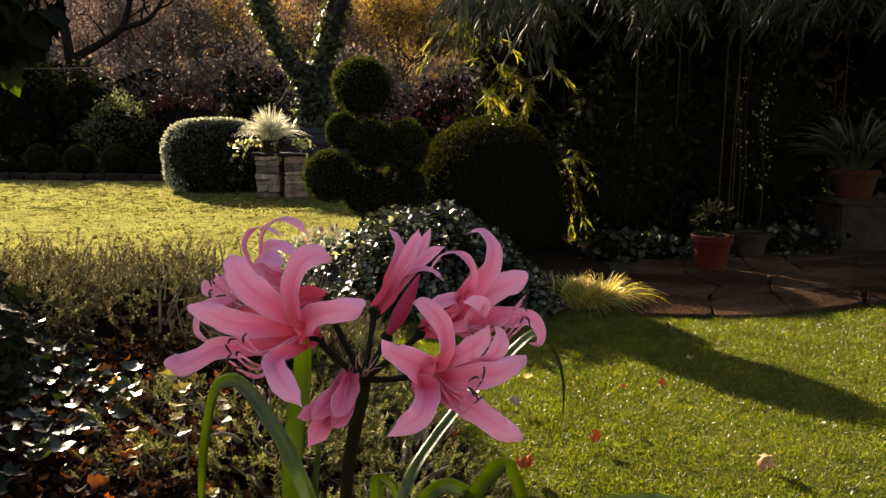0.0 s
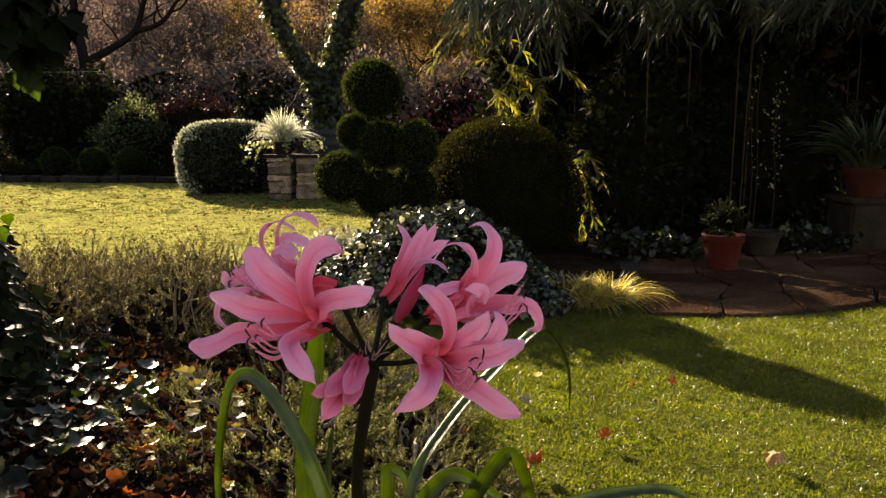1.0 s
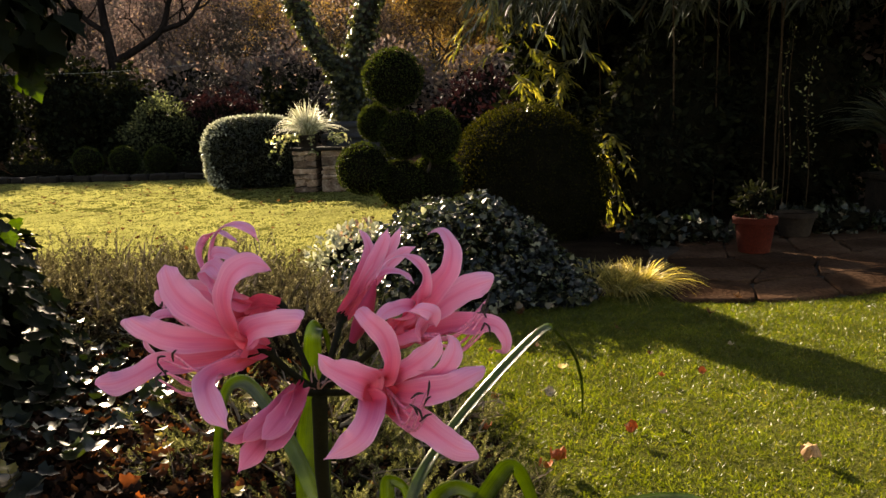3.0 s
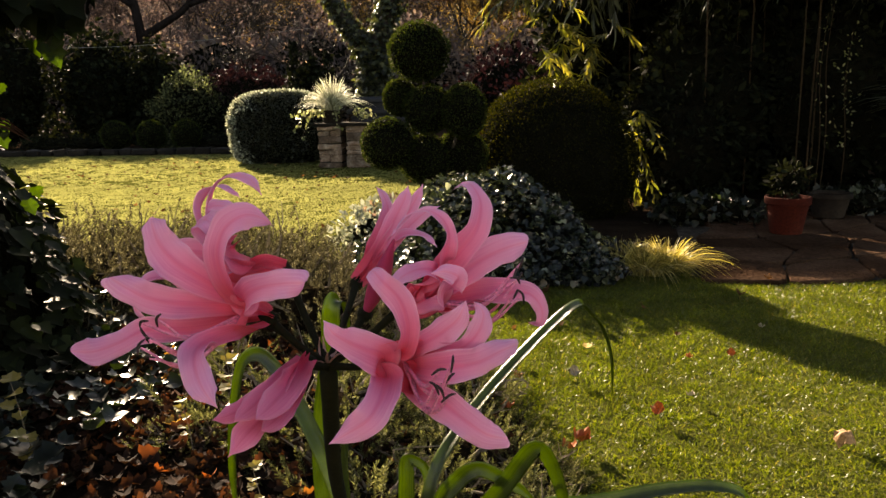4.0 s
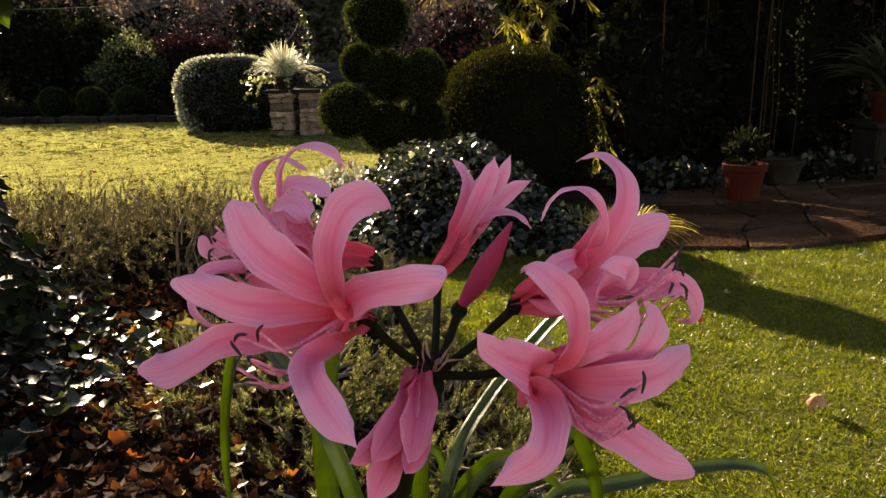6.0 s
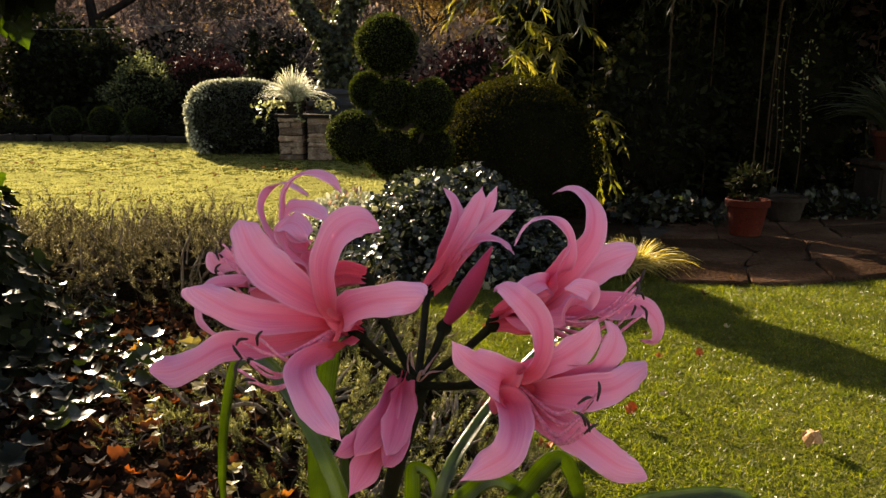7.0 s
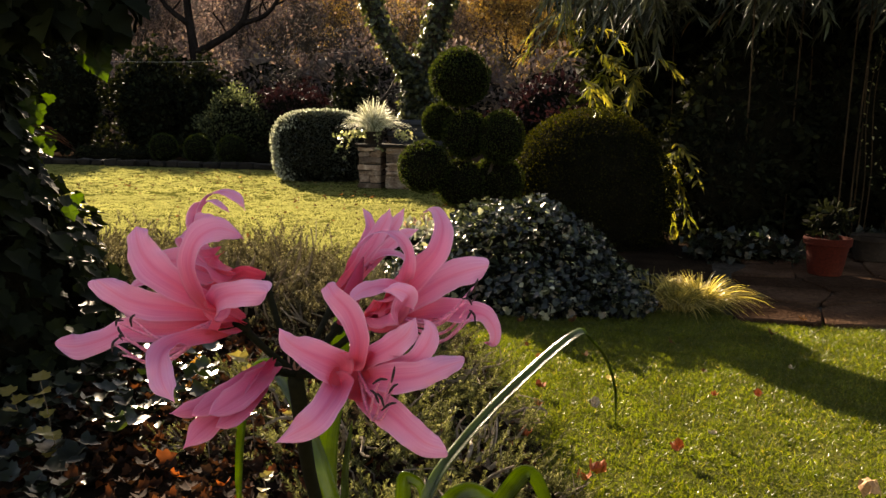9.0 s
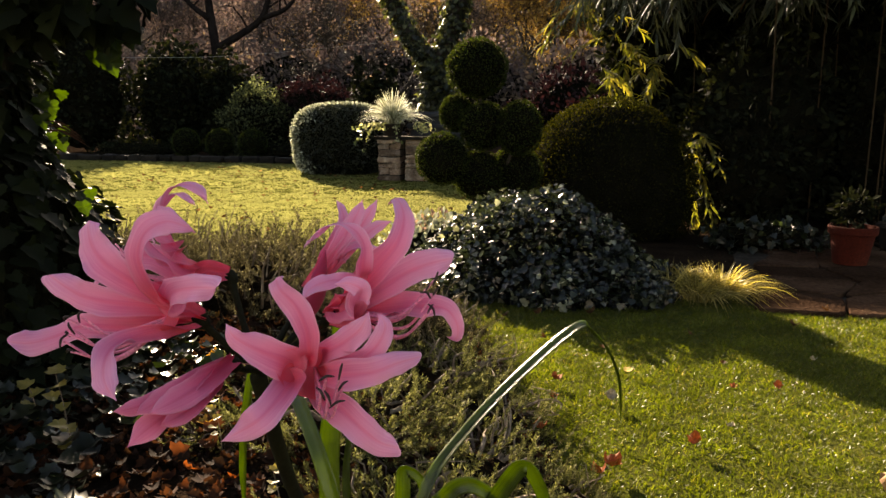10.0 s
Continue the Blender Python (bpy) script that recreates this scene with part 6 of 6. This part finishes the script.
def covered_grill():
    t = thing("covered_grill", (-1.98, 12.75, 0), "garden grill under a dark weatherproof cover", "grill")
    for name, (w, d, z0, z1), bev in (("body", (1.1, 0.6, 0.12, 0.84), 0.03), ("shelf_cover", (1.25, 0.66, 0.84, 0.93), 0.02), ("neck", (1.0, 0.5, 0.93, 1.0), 0.01), ("hood", (1.12, 0.6, 1.0, 1.13), 0.04)):
        bm = bmesh.new()
        bmesh.ops.create_cube(bm, size=1, matrix=Matrix.Translation((0, 0, (z0 + z1) / 2)) @ Matrix.Diagonal((w, d, z1 - z0, 1)))
        bmesh.ops.bevel(bm, geom=list(bm.edges), offset=bev, segments=3, affect="EDGES")
        part(name, bm, M_COVER, t)
    for sx in (-0.42, 0.42):
        for sy in (-0.24, 0.24):
            np_part("leg", tube([(sx, sy, 0), (sx, sy, 0.08), (sx, sy, 0.14)], [0.025, 0.025, 0.025], 8, 3), M_COVER, t)


covered_grill()


# ---- far border, trees and woods ----
def limb(start, way, long, rad, depth, r, out, twigs):
    """A bent branch that forks; collects tubes and the ends of twigs."""
    way = np.array(way, dtype=float)
    way /= np.linalg.norm(way)
    end = start + way * long
    mid = (start + end) / 2 + r.normal(0, long * 0.07, 3)
    out.append(tube([start, mid, end], [rad, rad * 0.82, rad * 0.62], 7 if rad > 0.03 else 4, 6, False))
    if depth == 0:
        twigs.append(end)
        twigs.append(mid)
        return
    for _ in range(r.integers(2, 4)):
        turn = way + r.normal(0, 0.5, 3) + (0, 0, 0.12)
        limb(end, turn, long * r.uniform(0.62, 0.85), rad * 0.58, depth - 1, r, out, twigs)


def tree(at, tall, rad, seed, leaf, leaves, leaf_size, spread, label, lean=(0, 0), levels=4, bark=M_BARK):
    r = np.random.default_rng(seed)
    t = thing("tree", at, label, "tree", "trees behind the garden")
    out, twigs = [], []
    base = np.array((0.0, 0.0, -0.1))
    top = np.array((lean[0], lean[1], tall * 0.28))
    trunk = tube([base, (base + top) / 2 + r.normal(0, 0.06, 3), top], [rad * 1.25, rad, rad * 0.85], 9, 8, False)
    np_part("trunk", trunk, bark, t, smooth=True)
    for k in range(4):
        a = k * 1.57 + r.uniform(0, 1)
        limb(top, (np.cos(a) * 0.7, np.sin(a) * 0.7, r.uniform(0.5, 1.1)), tall * 0.24, rad * 0.6, levels - 1, r, out, twigs)
    np_part("branchwork", join(*out), bark, t, smooth=True)
    tw = np.array(twigs)
    # fine twigs as thin blades
    n = 1600
    i = r.integers(0, len(tw), n)
    np_part("twig_haze", scatter(BLADE, tw[i] + r.normal(0, 0.12 * spread, (n, 3)), r.normal(size=(n, 3)) + (0, 0, 0.5), r.normal(size=(n, 3)), r.uniform(0.3, 0.8, n) * spread, np.full(n, 0.016)), bark, t)
    if leaves:
        i = r.integers(0, len(tw), leaves)
        p = tw[i] + r.normal(0, 0.3 * spread, (leaves, 3))
        np_part("crown", scatter(CHIP, p, r.normal(size=p.shape), r.normal(size=p.shape), leaf_size * r.uniform(0.6, 1.4, leaves)), leaf, t)
    return t


def ivied_tree():
    r = np.random.default_rng(100)
    t = thing("forked_ivy_tree", (-2.85, 16.5, 0), "forked tree with both limbs wrapped in ivy", "tree")
    lines = []
    for name, pts, rad in (("trunk", [(0, 0, -0.1), (0.02, 0, 1.2), (0.0, 0, 2.1)], [0.36, 0.3, 0.26]),
                           ("limb", [(0.0, 0, 2.0), (-0.6, 0, 2.8), (-1.15, 0.1, 3.85), (-1.9, 0.2, 6.2)], [0.2, 0.16, 0.15, 0.1]),
                           ("limb", [(0.0, 0, 2.0), (0.3, 0, 2.8), (0.58, 0.05, 4.0), (0.75, 0.1, 6.8)], [0.2, 0.2, 0.19, 0.1])):
        np_part(name, tube(pts, rad, 10, 12), M_BARK, t, smooth=True)
        s = spline(pts, 40)
        lines.append((s, np.interp(np.linspace(0, 1, 40), np.linspace(0, 1, len(rad)), rad)))
    ps, ds = [], []
    for s, rad in lines:
        n = 2600
        i = r.integers(0, 40, n)
        a = r.uniform(0, 6.28, n)
        d = np.stack([np.cos(a), np.sin(a), 0 * a], 1)
        ps.append(s[i] + d * (rad[i] * r.uniform(0.95, 1.4, n))[:, None] + r.normal(0, 0.05, (n, 3)))
        ds.append(d)
    p, d = np.concatenate(ps), np.concatenate(ds)
    np_part("ivy", scatter(LOBED, p, d * 0.6 + (0, 0, -0.8) + 0.5 * r.normal(size=p.shape), d + (0, 0, 0.5) + 0.4 * r.normal(size=p.shape), r.uniform(0.06, 0.12, len(p))), M_IVY_FAR, t, "ivy wrapped round trunk and limbs")


ivied_tree()
def crooked_tree():
    r = np.random.default_rng(101)
    t = thing("crooked_tree", (-16.2, 32.4, 0), "bare crooked old tree with heavy dark limbs", "tree")
    t.scale = (1.35, 1.35, 1.35)
    twigs = []
    np_part("trunk", tube([(0, 0, -0.1), (0.1, 0, 1.6), (0.0, 0, 3.1), (-0.2, 0.1, 4.2), (-0.35, 0.1, 6.2)], [0.27, 0.2, 0.16, 0.13, 0.08], 10, 16), M_BARK_BACKLIT, t, smooth=True)
    for pts, rad in (([(0.0, 0, 3.0), (0.7, 0, 3.35), (1.65, 0.1, 4.0), (2.0, 0.1, 4.9), (2.5, 0.2, 6.4)], (0.14, 0.115, 0.095, 0.075, 0.04)),
                     ([(-0.2, 0, 4.0), (-1.0, 0.1, 4.6), (-1.8, 0.2, 5.8)], (0.1, 0.075, 0.045)),
                     ([(1.7, 0.1, 4.0), (2.6, 0.0, 4.3), (3.3, 0.0, 5.2)], (0.09, 0.07, 0.04))):
        np_part("limb", tube(pts, rad, 8, 16), M_BARK_BACKLIT, t, smooth=True)
        for q in spline(pts, 7)[2:]:
            out = []
            limb(q, (r.normal(0, 0.6), r.normal(0, 0.5), 0.5 + r.random()), r.uniform(0.5, 0.9), 0.035, 2, r, out, twigs)
            np_part("branch", join(*out), M_BARK_BACKLIT, t, smooth=True)


crooked_tree()
tree((-4.9, 19.0, 0), 4.4, 0.08, 112, M_RUSSET, 250, 0.08, 0.6, "small bare twiggy tree behind the hedge")
WOODS = [(-15, 40, 9.2, 0), (-10, 43, 10.5, 1), (-20, 44, 10.5, 0), (-5.5, 41, 9.5, 0), (-1.2, 40, 9.2, 2), (3.2, 41, 9.6, 2), (-26, 42, 10, 0), (-13, 50, 13, 0), (-7.5, 51, 13, 1), (-2.5, 50, 13, 2),
         (2.5, 52, 13.5, 2), (9, 48, 12, 2), (-19, 53, 14, 0), (-25, 52, 14, 0), (-32, 48, 12, 0), (8, 58, 15, 0), (-38, 52, 13, 0)]
for k, (x, y, h, c) in enumerate(WOODS):
    words = ("nearly bare russet autumn tree in the woods", "autumn tree with thinning golden leaves in the woods", "bright golden autumn tree in the woods")[c]
    tree((x, y, 0), h, 0.2, 140 + k, (M_THICKET if x < -12 else M_RUSSET, M_GOLD, M_GOLD)[c], (9000, 9000, 14000)[c], 0.135, 1.9, words)
leafy_mass("red_shrub", (-6.5, 18.6, 0), (1.5, 0.8, 1.05), 4200, 0.11, M_RED, 120, "broad dark red autumn shrub at the lawn's end", "shrub")
leafy_mass("red_shrub", (0.2, 19.5, 0), (1.5, 0.8, 1.2), 3000, 0.12, M_RED, 121, "broad dark red autumn shrub at the lawn's end", "shrub")
leafy_mass("grey_green_shrub", (-7.75, 17.9, 0), (0.95, 0.7, 0.95), 6500, 0.075, M_DULLGREEN, 122, "rounded grey-green shrub with a sunlit top", "shrub")
leafy_mass("dark_conifer", (-11.2, 20.0, 0), (1.3, 1.0, 1.6), 4200, 0.11, M_DARKLEAF, 123, "dark spreading conifer at the lawn's end", "conifer", LANCE)
leafy_mass("dark_conifer", (-9.6, 20.0, 0), (0.9, 0.8, 1.4), 3400, 0.11, M_DARKLEAF, 124, "dark spreading conifer at the lawn's end", "conifer", LANCE)
leafy_mass("dark_conifer", (-13.5, 19.0, 0), (1.5, 1.0, 1.9), 4200, 0.11, M_DARKLEAF, 125, "dark spreading conifer at the lawn's end", "conifer", LANCE)
leader = leafy_mass("dark_conifer", (-4.1, 15.9, 0), (0.42, 0.4, 0.95), 2600, 0.09, M_DARKLEAF, 126, "small dark conifer with pointed leaders behind the hedge", "conifer", LANCE, core=0.85)
for k, (x, top) in enumerate(((-0.36, 2.3), (0.05, 1.95), (0.36, 2.05))):
    rl = np.random.default_rng(160 + k)
    q = np.stack([x + 0 * rl.random(260), 0 * rl.random(260), 1.0 + (top - 1.0) * rl.random(260)], 1)
    q[:, :2] += rl.normal(0, 1, (260, 2)) * (0.03 + 0.12 * (top - q[:, 2:]) / (top - 1.0))
    np_part("foliage", scatter(LANCE, q, rl.normal(0, 0.6, q.shape) + (0, 0, 1.0), rl.normal(size=q.shape), rl.uniform(0.06, 0.11, 260)), M_DARKLEAF, leader)
leafy_mass("undergrowth", (3.5, 17.0, 0), (3.2, 1.0, 1.2), 5000, 0.14, M_RED, 127, "dark red-brown undergrowth behind the garden", "shrub")
for k, (x, y, w, h) in enumerate([(-24, 34, 4, 2.2), (-17.5, 33, 4, 2.4), (-12.5, 32, 3.5, 2.2), (-8, 32, 3.2, 2.3), (-4, 31, 3.2, 2.1), (0.5, 30, 3, 2.0), (5, 32, 3.5, 2.2)]):
    leafy_mass("undergrowth", (x, y, 0), (w, 1.5, h), 4600, 0.24, M_THICKET if x < -3 else M_RUSSET, 170 + k, "brown undergrowth at the foot of the woods", "shrub", depth=0.6)
for k, x in enumerate((-8.75, -7.9, -7.08)):
    b = thing("box_ball", (x, 16.1, 0), "small box bush clipped to a ball in the far border", "bush", "box balls in the far border")
    blob(b, "foliage", (0, 0, 0.4), (0.33, 0.33, 0.34), 3000, 0.026, M_BOX, 130 + k)
    np_part("stem", tube([(0, 0, -0.03), (0, 0, 0.1), (0, 0, 0.3)], [0.03, 0.03, 0.02], 6, 4), M_BARK, b)
r10 = np.random.default_rng(11)
edging = thing("stone_edging", (-8.5, 15.5, 0), "low row of rough stones edging the far border", "edging", kind="structure")
x = -6.0
while x < 4.3:
    w = r10.uniform(0.28, 0.6)
    bm = bmesh.new()
    bmesh.ops.create_cube(bm, size=1, matrix=Matrix.Translation((x + w / 2, r10.uniform(-0.05, 0.05), 0.07)) @ Matrix.Diagonal((w - 0.03, 0.26, r10.uniform(0.12, 0.17), 1)))
    bmesh.ops.bevel(bm, geom=list(bm.edges), offset=0.03, segments=1, affect="EDGES")
    for v in bm.verts:
        v.co += Vector(r10.uniform(-0.015, 0.015, 3))
    part("stone", bm, M_ROCK, edging)
    x += w
cable = np_part("cable", tube([(-13.5, 18.9, 2.6), (-9.2, 18.95, 2.6), (-4.9, 19.0, 2.9)], [0.004, 0.004, 0.004], 5, 14), M_CABLE)
tagged(cable, "thin pale cable strung across the garden", "cable")


def backdrop():
    a = np.linspace(radians(-60), radians(75), 90)
    r = np.random.default_rng(12)
    top = 20 + r.uniform(-1.2, 1.2, 90) + 0.8 * np.sin(np.arange(90) * 0.5)
    v = np.concatenate([np.stack([-105 * np.sin(a), 105 * np.cos(a), np.full(90, -1.0)], 1), np.stack([-106 * np.sin(a), 106 * np.cos(a), top], 1)])
    q = np.stack([np.arange(89), np.arange(1, 90), np.arange(91, 180), np.arange(90, 179)], -1)
    tagged(new("backdrop", np_mesh("backdrop", v, [q], M_FAR, smooth=True)), "distant brown autumn woodland", "woods", kind="structure")


backdrop()
